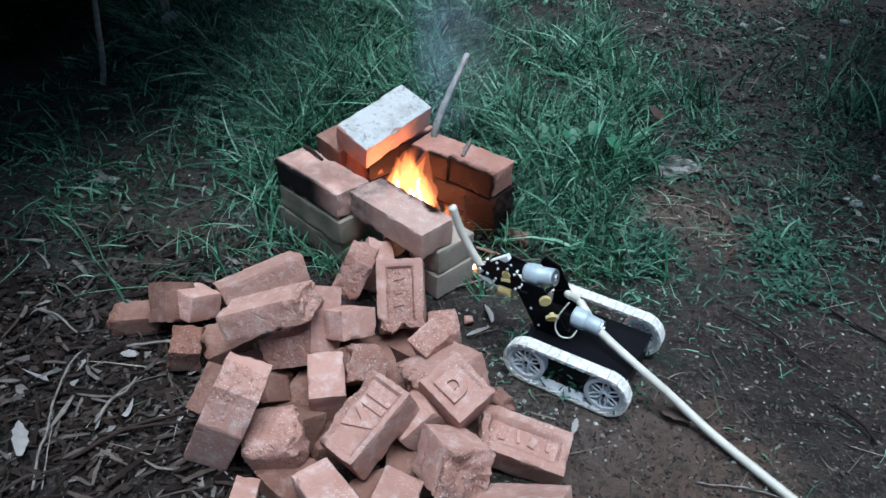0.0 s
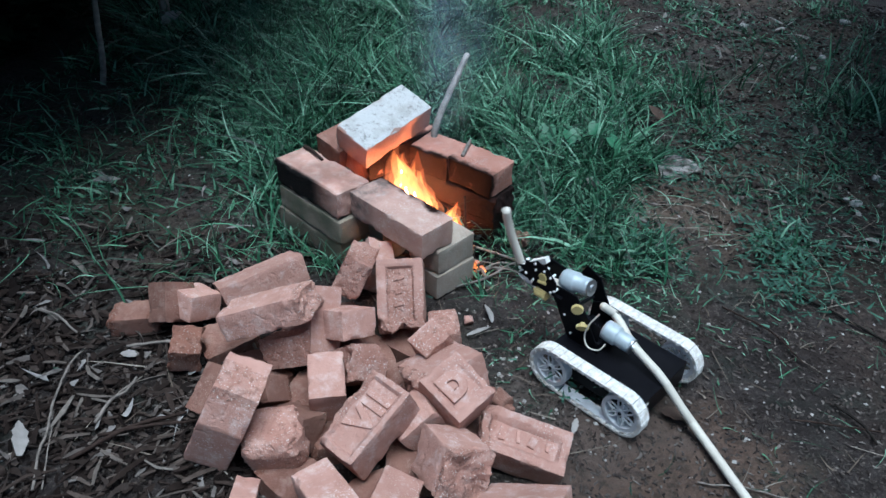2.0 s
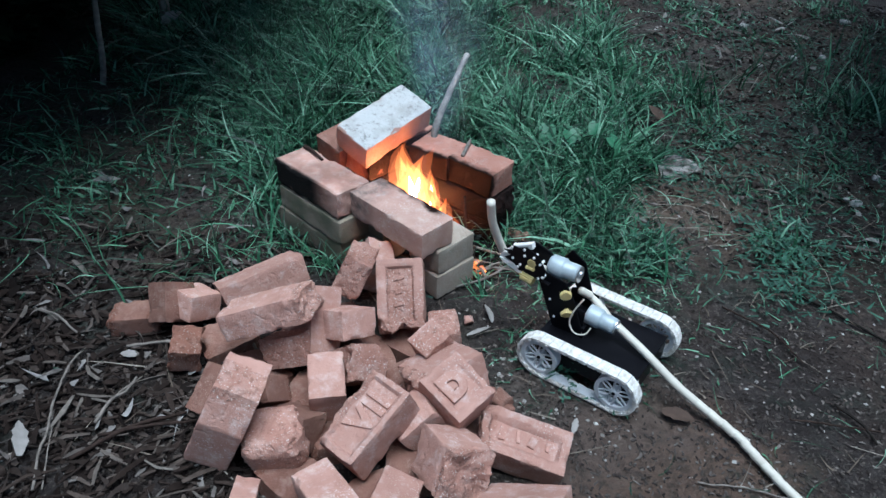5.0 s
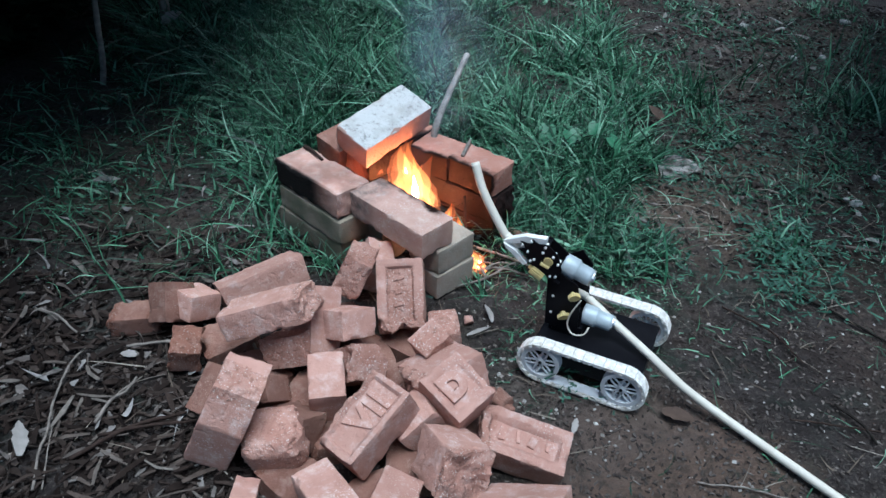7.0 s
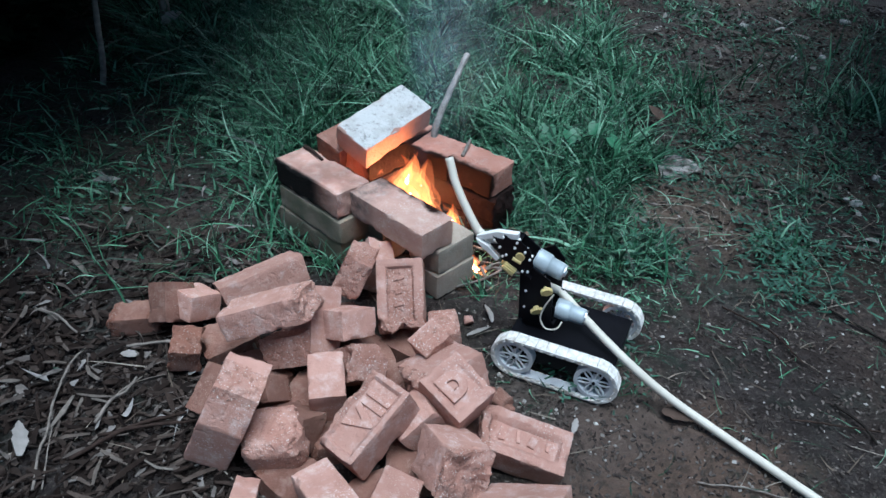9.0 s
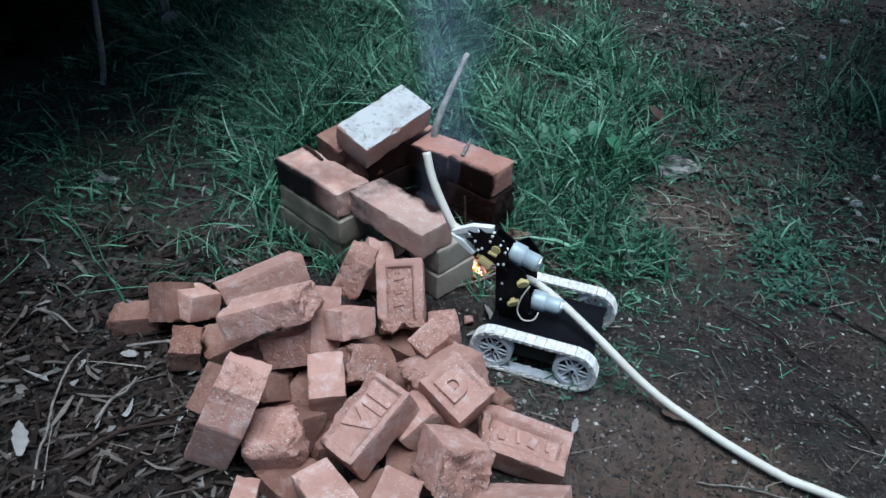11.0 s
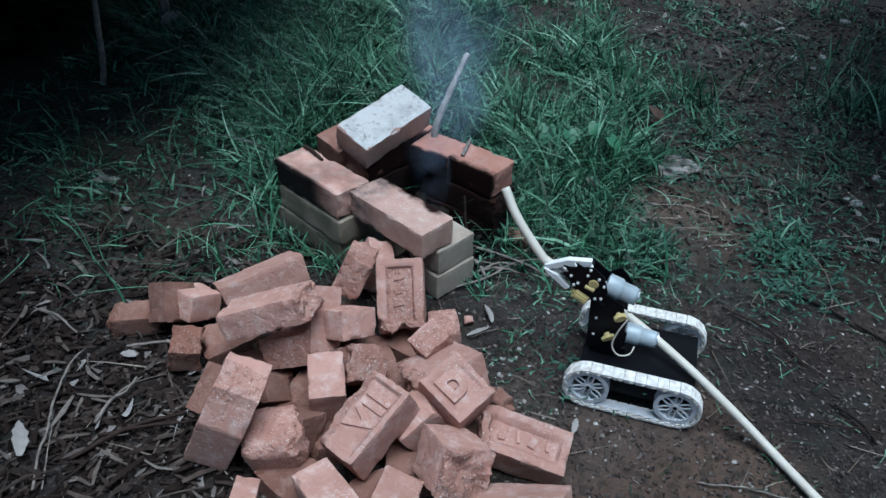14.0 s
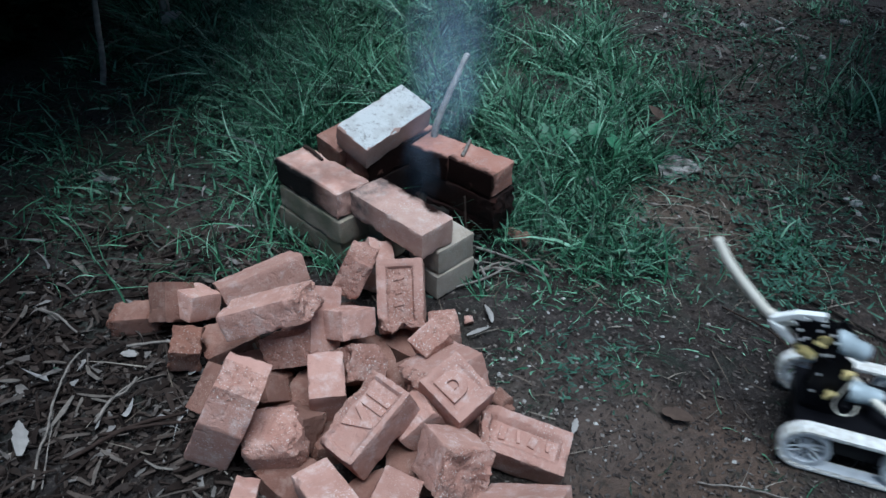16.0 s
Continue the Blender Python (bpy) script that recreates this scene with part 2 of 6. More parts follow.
def ground_material():
    m, nt, b = mat("trodden_earth", 0.9)
    v = coords(nt)
    col = mix(nt, noise_fac(nt, v, 2.2, 6, 0.6, 0.38, 0.62), (0.042, 0.036, 0.035), (0.095, 0.080, 0.077))
    col = mix(nt, mul(nt, noise_fac(nt, v, 3.1, 5, 0.65, 0.50, 0.66), 0.7), col, (0.062, 0.043, 0.034))
    col = mix(nt, noise_fac(nt, v, 17, 6, 0.7, 0.44, 0.74), col, (0.026, 0.020, 0.018))
    col = mix(nt, mul(nt, noise_fac(nt, v, 1.6, 4, 0.6, 0.52, 0.64), 0.6), col, (0.125, 0.093, 0.068))
    col = mix(nt, mul(nt, noise_fac(nt, v, 42, 6, 0.75, 0.50, 0.64), 0.75), col, (0.018, 0.014, 0.012))
    col = mix(nt, mul(nt, noise_fac(nt, v, 120, 4, 0.7, 0.54, 0.70), 0.7), col, (0.22, 0.19, 0.17))
    col = mix(nt, mul(nt, noise_fac(nt, v, 48, 4, 0.7, 0.58, 0.70), 0.5), col, (0.14, 0.12, 0.112))
    col = mix(nt, mul(nt, noise_fac(nt, v, 5.5, 5, 0.65, 0.50, 0.66), 0.5), col, (0.036, 0.060, 0.046))
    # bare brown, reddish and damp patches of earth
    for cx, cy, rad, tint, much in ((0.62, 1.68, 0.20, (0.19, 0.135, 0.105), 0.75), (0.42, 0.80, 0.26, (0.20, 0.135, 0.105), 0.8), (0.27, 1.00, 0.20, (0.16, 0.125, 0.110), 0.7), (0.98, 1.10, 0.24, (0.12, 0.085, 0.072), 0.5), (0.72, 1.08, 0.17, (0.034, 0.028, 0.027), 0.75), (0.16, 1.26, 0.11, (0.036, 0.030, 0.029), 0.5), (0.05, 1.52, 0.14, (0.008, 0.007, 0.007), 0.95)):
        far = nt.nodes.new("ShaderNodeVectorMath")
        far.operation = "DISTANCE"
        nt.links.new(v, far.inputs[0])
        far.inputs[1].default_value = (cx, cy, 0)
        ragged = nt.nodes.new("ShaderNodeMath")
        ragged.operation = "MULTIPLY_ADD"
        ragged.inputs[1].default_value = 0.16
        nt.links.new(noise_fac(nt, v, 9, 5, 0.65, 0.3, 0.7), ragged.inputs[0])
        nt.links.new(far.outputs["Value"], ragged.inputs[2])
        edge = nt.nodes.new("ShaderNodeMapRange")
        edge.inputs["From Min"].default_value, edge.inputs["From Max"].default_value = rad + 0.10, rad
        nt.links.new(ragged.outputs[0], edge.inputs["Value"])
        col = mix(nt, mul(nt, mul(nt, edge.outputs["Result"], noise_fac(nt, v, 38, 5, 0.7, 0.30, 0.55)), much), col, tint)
    nt.links.new(col, b.inputs["Base Color"])
    f = N(nt, "ShaderNodeTexNoise", Scale=34.0, Detail=9.0, Roughness=0.78)
    nt.links.new(v, f.inputs["Vector"])
    bump(nt, b, f.outputs["Fac"], 1.0, 0.026)
    return m


def flame_material(name, low, high, strength, clear=0.25):
    m = bpy.data.materials.new(name)
    m.use_nodes = True
    nt = m.node_tree
    nt.nodes.remove(nt.nodes["Principled BSDF"])
    sep = nt.nodes.new("ShaderNodeSeparateXYZ")
    nt.links.new(coords(nt, "Generated"), sep.inputs[0])
    em = N(nt, "ShaderNodeEmission", Strength=strength)
    nt.links.new(mix(nt, sep.outputs["Z"], low, high), em.inputs["Color"])
    tr = nt.nodes.new("ShaderNodeBsdfTransparent")
    ms = nt.nodes.new("ShaderNodeMixShader")
    r = nt.nodes.new("ShaderNodeMapRange")
    r.inputs["From Min"].default_value, r.inputs["From Max"].default_value = 0.2, 1.0
    r.inputs["To Min"].default_value, r.inputs["To Max"].default_value = clear, 0.98
    nt.links.new(sep.outputs["Z"], r.inputs["Value"])
    nt.links.new(r.outputs["Result"], ms.inputs[0])
    nt.links.new(em.outputs[0], ms.inputs[1])
    nt.links.new(tr.outputs[0], ms.inputs[2])
    nt.links.new(ms.outputs[0], nt.nodes["Material Output"].inputs["Surface"])
    return m


def smoke_material():
    m = bpy.data.materials.new("thin_smoke")
    m.use_nodes = True
    nt = m.node_tree
    b = nt.nodes["Principled BSDF"]
    b.inputs["Base Color"].default_value = (0.50, 0.67, 0.92, 1)
    b.inputs["Roughness"].default_value = 1.0
    uv = coords(nt, "UV")
    sep = nt.nodes.new("ShaderNodeSeparateXYZ")
    nt.links.new(uv, sep.inputs[0])

    def hump(sock, p):
        a = nt.nodes.new("ShaderNodeMath")
        a.operation = "SUBTRACT"
        a.inputs[0].default_value = 1.0
        nt.links.new(sock, a.inputs[1])
        q = mul(nt, mul(nt, sock, a.outputs[0]), 4.0)
        w = nt.nodes.new("ShaderNodeMath")
        w.operation = "POWER"
        w.inputs[1].default_value = p
        nt.links.new(q, w.inputs[0])
        return w.outputs[0]

    n = noise_fac(nt, coords(nt), 11, 4, 0.6, 0.35, 0.75)
    alpha = mul(nt, mul(nt, mul(nt, hump(sep.outputs["X"], 1.6), hump(sep.outputs["Y"], 1.2)), n), 0.25)
    nt.links.new(alpha, b.inputs["Alpha"])
    return m


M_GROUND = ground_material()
M_FLAME = flame_material("yellow_flame", (1.0, 0.37, 0.15), (1.0, 0.25, 0.08), 500.0, 0.45)
M_FLAME_LOW = flame_material("orange_flame", (1.0, 0.33, 0.12), (1.0, 0.22, 0.07), 300.0, 0.45)
M_VEIL = flame_material("flame_veil", (1.0, 0.26, 0.06), (1.0, 0.17, 0.03), 13.0, 0.82)
M_HAZE = flame_material("flame_haze", (1.0, 0.30, 0.07), (1.0, 0.22, 0.05), 6.0, 0.90)
M_GLOW = flame_material("thin_flame_haze", (1.0, 0.28, 0.09), (1.0, 0.20, 0.06), 3.0, 0.945)
M_EMBER = flame_material("glowing_embers", (1.0, 0.25, 0.06), (1.0, 0.20, 0.05), 2.5, 0.35)
M_SMOKE = smoke_material()


# ---------------------------------------------------------------- mesh helpers
def link(name, bm, material, parent=None, label="", smooth=False):
    me = bpy.data.meshes.new(name)
    bm.to_mesh(me)
    bm.free()
    if smooth:
        me.polygons.foreach_set("use_smooth", [True] * len(me.polygons))
    me.materials.append(material)
    ob = new(name, me)
    if parent:
        ob.parent = parent
    if label:
        ob["label"] = label
    return ob


def part(name, bm, material, parent, label="", smooth=False):
    return link(name, bm, material, parent, label, smooth)


def raw(name, verts, faces, material, parent=None, smooth=False):
    me = bpy.data.meshes.new(name)
    me.from_pydata(verts, [], faces)
    me.update()
    if smooth:
        me.polygons.foreach_set("use_smooth", [True] * len(me.polygons))
    me.materials.append(material)
    ob = new(name, me)
    if parent:
        ob.parent = parent
    return ob


def bm_box(lx, ly, lz, m=Matrix(), bevel=0.0):
    bm = bmesh.new()
    bmesh.ops.create_cube(bm, size=1.0, matrix=Matrix.Diagonal((lx, ly, lz, 1)))
    if bevel:
        bmesh.ops.bevel(bm, geom=bm.edges[:], offset=bevel, segments=2, profile=0.6, affect="EDGES")
    bmesh.ops.transform(bm, matrix=m, verts=bm.verts)
    return bm


def add_cyl(bm, a, b, r, seg=16, r2=None):
    a, b = Vector(a), Vector(b)
    d = b - a
    m = Matrix.Translation((a + b) / 2) @ d.to_track_quat("Z", "Y").to_matrix().to_4x4()
    bmesh.ops.create_cone(bm, cap_ends=True, segments=seg, radius1=r, radius2=r if r2 is None else r2, depth=d.length, matrix=m)
    return bm


def bm_cyl(a, b, r, seg=16, r2=None):
    return add_cyl(bmesh.new(), a, b, r, seg, r2)


def bm_lathe(profile, axis_m, seg=20):
    """profile: (radius, height) pairs, turned round the local z."""
    bm = bmesh.new()
    rings = []
    for r, z in profile:
        rings.append([bm.verts.new((r * math.cos(2 * math.pi * i / seg), r * math.sin(2 * math.pi * i / seg), z)) for i in range(seg)])
    for p, q in zip(rings, rings[1:]):
        for i in range(seg):
            bm.faces.new((p[i], p[(i + 1) % seg], q[(i + 1) % seg], q[i]))
    bm.faces.new(rings[0][::-1])
    bm.faces.new(rings[-1])
    bmesh.ops.transform(bm, matrix=axis_m, verts=bm.verts)
    return bm


def bm_plate(outline, y, thick, bevel=0.0008):
    """A flat plate standing in the x-z plane."""
    bm = bmesh.new()
    front = [bm.verts.new((x, y - thick / 2, z)) for x, z in outline]
    back = [bm.verts.new((x, y + thick / 2, z)) for x, z in outline]
    bm.faces.new(front)
    bm.faces.new(back[::-1])
    n = len(outline)
    for i in range(n):
        bm.faces.new((front[i], back[i], back[(i + 1) % n], front[(i + 1) % n]))
    bmesh.ops.recalc_face_normals(bm, faces=bm.faces)
    bmesh.ops.bevel(bm, geom=bm.edges[:], offset=bevel, segments=1, affect="EDGES")
    return bm


def spline(points, n):
    """n + 1 points, evenly apart, on a Catmull-Rom curve through points."""
    P = [Vector(p) for p in points]
    P = [2 * P[0] - P[1], *P, 2 * P[-1] - P[-2]]
    dense = []
    for i in range(1, len(P) - 2):
        for k in range(24):
            t = k / 24
            a, b, c, d = P[i - 1:i + 3]
            dense.append(0.5 * ((2 * b) + (c - a) * t + (2 * a - 5 * b + 4 * c - d) * t * t + (3 * b - a - 3 * c + d) * t ** 3))
    dense.append(P[-2])
    run = [0.0]
    for a, b in zip(dense, dense[1:]):
        run.append(run[-1] + (b - a).length)
    return dense, run


def along(dense, run, s):
    s = min(max(s, 0.0), run[-1])
    for i in range(len(run) - 1):
        if run[i + 1] >= s:
            k = (s - run[i]) / max(run[i + 1] - run[i], 1e-9)
            return dense[i].lerp(dense[i + 1], k)
    return dense[-1]


def bm_tube(points, radius, n=24, seg=10, wobble=0.0, taper=1.0):
    dense, run = spline(points, n)
    P = [along(dense, run, run[-1] * i / n) for i in range(n + 1)]
    bm = bmesh.new()
    rings = []
    up = Vector((0.3, 0.2, 1)).normalized()
    for i, p in enumerate(P):
        d = (P[min(i + 1, n)] - P[max(i - 1, 0)]).normalized()
        u = d.cross(up)
        u = u.normalized() if u.length > 1e-4 else d.orthogonal().normalized()
        w = u.cross(d)
        r = radius * (1 + (taper - 1) * i / n)
        ring = []
        for k in range(seg):
            a = 2 * math.pi * k / seg
            q = p + (u * math.cos(a) + w * math.sin(a)) * r
            if wobble:
                q += noise.noise_vector(q * 60) * wobble
            ring.append(bm.verts.new(q))
        rings.append(ring)
    for p, q in zip(rings, rings[1:]):
        for k in range(seg):
            bm.faces.new((p[k], p[(k + 1) % seg], q[(k + 1) % seg], q[k]))
    bm.faces.new(rings[0][::-1])
    bm.faces.new(rings[-1])
    bmesh.ops.recalc_face_normals(bm, faces=bm.faces)
    return bm


# ---------------------------------------------------------------- ground
def ground_height(x, y):
    h = noise.noise(Vector((x * 1.7, y * 1.7, 0.3))) * 0.010 + noise.noise(Vector((x * 7, y * 7, 4.3))) * 0.005
    h += noise.noise(Vector((x * 22, y * 22, 9.3))) * 0.0042 + noise.noise(Vector((x * 48, y * 48, 5.1))) * 0.002
    near = math.exp(-((x - 0.25) ** 2 + (y - 1.15) ** 2) / 0.9)
    return h * (1 - 0.65 * near) - 0.004


def build_ground():
    fine_x = np.arange(-2.4, 2.4, 0.02)
    fine_y = np.arange(0.4, 4.0, 0.02)
    far = np.array([0.3, 0.8, 1.6, 3, 6, 12, 25, 60, 140, 320])
    xs = np.concatenate([-2.4 - far[::-1], fine_x, 2.4 + far])
    ys = np.concatenate([0.4 - far[::-1], fine_y, 4.0 + far])
    verts = [(x, y, ground_height(x, y)) for y in ys for x in xs]
    nx = len(xs)
    faces = [(j * nx + i, j * nx + i + 1, (j + 1) * nx + i + 1, (j + 1) * nx + i) for j in range(len(ys) - 1) for i in range(nx - 1)]
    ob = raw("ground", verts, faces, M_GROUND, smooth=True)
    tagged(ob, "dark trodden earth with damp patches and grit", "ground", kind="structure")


build_ground()


# ---------------------------------------------------------------- bricks
rough_verts = set()


def rounded_block(lx, ly, lz, cell, rad, seed, grain=0.0008, broken=0.0, broken2=0.0, frog=None, chip=0.0055):
    """A brick centred on the origin: rounded edges, worn corners, broken ends (+x, -x) and a frog in the top."""
    nx, ny, nz = (max(3, round(v / cell)) for v in (lx, ly, lz))
    half = Vector((lx / 2, ly / 2, lz / 2))
    index, verts, faces = {}, [], []

    def vert(i, j, k):
        key = (i, j, k)
        if key not in index:
            index[key] = len(verts)
            verts.append(Vector((lx * (i / nx - 0.5), ly * (j / ny - 0.5), lz * (k / nz - 0.5))))
        return index[key]

    for i in range(nx):
        for j in range(ny):
            faces.append((vert(i, j, nz), vert(i + 1, j, nz), vert(i + 1, j + 1, nz), vert(i, j + 1, nz)))
            faces.append((vert(i, j, 0), vert(i, j + 1, 0), vert(i + 1, j + 1, 0), vert(i + 1, j, 0)))
    for i in range(nx):
        for k in range(nz):
            faces.append((vert(i, 0, k), vert(i + 1, 0, k), vert(i + 1, 0, k + 1), vert(i, 0, k + 1)))
            faces.append((vert(i, ny, k), vert(i, ny, k + 1), vert(i + 1, ny, k + 1), vert(i + 1, ny, k)))
    for j in range(ny):
        for k in range(nz):
            faces.append((vert(0, j, k), vert(0, j, k + 1), vert(0, j + 1, k + 1), vert(0, j + 1, k)))
            faces.append((vert(nx, j, k), vert(nx, j + 1, k), vert(nx, j + 1, k + 1), vert(nx, j, k + 1)))
    off = Vector((seed * 1.37, seed * 0.71, seed * 2.11))
    out = []
    rough_verts.clear()
    for p in verts:
        x, y, z = p
        q = p.copy()
        if frog and z > lz / 2 - 1e-6:
            fx, fy, depth = frog
            inside = min(lx * fx / 2 - abs(x), ly * fy / 2 - abs(y))
            q.z -= depth * min(max(inside / 0.004, 0), 1)
        r = rad * (0.8 + 0.5 * abs(noise.noise((p + off) * 16)))
        inner = Vector([max(-(h - r), min(h - r, c)) for c, h in zip(p, half)])
        d = p - inner
        if d.length > r:
            q += d.normalized() * r + inner - p
        gaps = sorted((h - abs(c), i) for i, (c, h) in enumerate(zip(p, half)))
        worn = max(0.0, 1 - gaps[1][0] / 0.009)
        if worn:
            bite = max(0.0, noise.noise((p + off) * 26) - 0.22) * 1.7 + max(0.0, noise.noise((p - off) * 75) - 0.12) * 0.55
            for _, i in gaps[:2]:
                q[i] -= math.copysign(1, p[i]) * bite * chip * worn
        for side, amount in ((1, broken), (-1, broken2)):
            if amount:
                k = max(0.0, 1 - (lx / 2 - side * x) / (0.42 * lx))
                n = noise.fractal((p + off) * 15, 0.7, 2.1, 5)
                n2 = noise.fractal(Vector((y, z, 0.2)) * 13 + off, 0.8, 2.0, 3)
                q.x -= side * amount * k * (0.55 + 0.9 * n2)
                q += Vector((0, noise.noise((p + off) * 42), noise.noise((p - off) * 42))) * 0.004 * k * min(1.0, amount / 0.02)
                q -= p * 0.15 * k * abs(n) * min(1.0, amount / 0.03)
                if k > 0.62 + 0.25 * n2 and amount > 0.007:
                    rough_verts.add(len(out))
                if k > 0.25:
                    crumb = noise.cell((p + off) * 95) + noise.cell((p + off) * 160)
                    q -= Vector((side * 1.0, 0.35 * math.copysign(1, y), 0.45 * math.copysign(1, z))) * crumb * 0.0012 * min(1.0, amount / 0.012)
        q += noise.noise_vector((p + off) * 90) * grain + noise.noise_vector((p + off) * 26) * grain * 1.2
        out.append(q)
    return out, faces


brick_count = [0]


def brick(m, dims, material, label, group, cell=0.005, rad=0.0026, broken=0.0, broken2=0.0, frog=None, seed=None, turned=False, shaped=None, rough=None):
    """turned: the broken ends are those of the second side; rough: where a face is broken; shaped: bends the block."""
    brick_count[0] += 1
    if turned:
        m, dims = m @ pose(0, 0, 0, 0, 0, 90), (dims[1], dims[0], dims[2])
    verts, faces = rounded_block(*dims, cell, rad, seed or brick_count[0], broken=broken, broken2=broken2, frog=frog)
    if shaped:
        shaped(verts)
    ob = raw("brick", verts, faces, material, smooth=True)
    ob.data.materials.append(M_BROKEN if material is M_BRICK else M_BROKEN_DARK if material is M_BRICK_DARK else material)
    bm = bmesh.new()
    bm.from_mesh(ob.data)
    bm.verts.ensure_lookup_table()
    for f in bm.faces:
        if all(v.index in rough_verts for v in f.verts) or (rough and rough(f.calc_center_median())):
            f.material_index = 1
    for e in bm.edges:
        e.smooth = e.calc_face_angle(0.0) < 0.55
    bm.to_mesh(ob.data)
    bm.free()
    ob.matrix_world = m
    tagged(ob, label, "brick", group)
    return ob


def lettering(text, parent, size, x, y, z, turn, material, weight=0.0016):
    cu = bpy.data.curves.new("lettering", "FONT")
    cu.body, cu.size, cu.extrude, cu.align_x, cu.align_y, cu.offset = text, size, 0.003, "CENTER", "CENTER", weight
    cu.bevel_depth = 0.0012
    tmp = new("lettering_curve", cu)
    me = bpy.data.meshes.new_from_object(tmp.evaluated_get(bpy.context.evaluated_depsgraph_get()))
    bpy.data.objects.remove(tmp)
    me.materials.append(material)
    ob = new("lettering", me)
    ob.parent = parent
    ob.matrix_local = pose(x, y, z, 0, 0, turn)
    ob["label"] = "raised letters moulded in the brick"


# Fire stack: three courses of old bricks round a hearth, open towards the robot.
LB, WB, HB = 0.23, 0.094, 0.0645
STACK = "bricks of the fire stack"


def stack_brick(x, y, course, turn, material, label, length=LB, rx=0, ry=0, dz=0.0, **kw):
    return brick(pose(x, y, HB * (course - 0.5) + dz, rx, ry, turn), (length, WB, HB - 0.002), material, label, STACK, **kw)


# left wall, front wall, right wall, back wall
stack_brick(-0.284, 1.517, 3, -43, M_KILN_SOOT, "sooty red brick at the corner of the fire stack", dz=0.003, broken=0.006)
stack_brick(-0.280, 1.512, 2, -44, M_KILN_MOSS, "old greenish brick in the side of the fire stack")
stack_brick(-0.286, 1.518, 1, -42, M_KILN_MOSS, "old greenish brick on the ground under the fire stack")
stack_brick(-0.094, 1.386, 3, -44, M_KILN_NEAR, "old pinkish brick bridging the front of the fire stack")
stack_brick(-0.004, 1.374, 2, 46, M_KILN_GREY, "old grey brick holding up the front of the fire stack", length=0.11)
stack_brick(-0.002, 1.371, 1, 44, M_KILN_GREY, "old greenish brick on the ground under the fire stack", length=0.115)
stack_brick(0.084, 1.592, 3, -38, M_KILN_FAR, "red brick end on top of the stack's side wall", length=0.135, broken=0.004)
stack_brick(-0.018, 1.657, 3, -33, M_KILN_FAR, "pale red half brick on top of the stack's side wall", length=0.112)
stack_brick(0.060, 1.606, 2, -36, M_KILN_BLACK, "sooty red brick in the wall of the fire stack", ry=1.5, broken=0.014)
stack_brick(0.046, 1.614, 1, -32, M_KILN_BLACK, "sooty red brick on the ground in the fire stack")
stack_brick(-0.135, 1.690, 3, 46, M_KILN_FAR, "sooty red brick at the back of the fire stack")
stack_brick(-0.130, 1.692, 2, 45, M_KILN_BLACK, "sooty red brick at the back of the fire stack")
stack_brick(-0.132, 1.690, 1, 46, M_KILN_BLACK, "sooty red brick on the ground in the fire stack")
stack_brick(-0.140, 1.487, 1, 45, M_KILN_MOSS, "old grey brick on the ground under the fire stack", length=0.095)
stack_brick(-0.138, 1.488, 2, 45, M_KILN_MOSS, "old grey brick under the front of the fire stack", length=0.095)
brick(pose(-0.151, 1.668, 0.234, 11, 16, -40), (0.105, 0.215, 0.066), M_KILN_ASH, "ash-grey topped red brick tilted on top of the stack", STACK)
brick(pose(-0.252, 1.686, 0.170, 6, 8, -43), (0.090, 0.105, 0.060), M_BRICK_DARK, "dark red brick lying behind the top brick", STACK)

# Heap of broken fresh bricks.
HEAP = "bricks of the heap"


def heap_brick(x, y, z, rx, ry, rz, lx, ly, lz, label="broken piece of fresh red brick in the heap", material=None, **kw):
    return brick(pose(x, y, z, rx, ry, rz), (lx, ly, lz), material or M_BRICK, label, HEAP, **kw)


vii = heap_brick(-0.115, 0.851, 0.107, 22, -1, -41, 0.088, 0.149, 0.070, "red brick half with moulded letters on top of the heap", broken2=0.012, frog=(0.74, 0.86, 0.007), cell=0.005)
pee = heap_brick(0.029, 0.914, 0.116, 11, 17, -43, 0.100, 0.087, 0.070, "red half brick with a moulded letter in its frog", cell=0.005, frog=(0.74, 0.78, 0.005))
heap_brick(0.003, 0.976, 0.094, 4, -24, -54, 0.118, 0.129, 0.066, broken2=0.02, turned=True)
long_frog = heap_brick(0.140, 0.864, 0.047, 14, 13, -13, 0.163, 0.083, 0.067, "long red brick with a moulded frog at the heap's edge", broken2=0.02, cell=0.005, frog=(0.8, 0.56, 0.010))
heap_brick(0.028, 0.786, 0.094, -26, -22, -64, 0.113, 0.088, 0.082, "red half brick with a broken corner by the heap", broken=0.016, cell=0.004, rough=lambda c: c.x > 0.035)
heap_brick(-0.035, 0.891, 0.074, 87, 55, 24, 0.059, 0.079, 0.070)
heap_brick(0.137, 0.705, 0.076, -35, -17, -13, 0.132, 0.106, 0.070)
heap_brick(-0.074, 0.702, 0.070, -20, 16, -16, 0.067, 0.100, 0.100)
heap_brick(-0.157, 0.703, 0.071, 3, -19, -58, 0.140, 0.063, 0.100)
heap_brick(-0.306, 0.726, 0.046, -21, 14, -0, 0.041, 0.066, 0.070)


def steep_front(verts):
    for p in verts:
        k = max(0.0, (0.004 - p.y) / 0.081)
        p.y += 0.045 * k
        p.z -= 0.062 * k


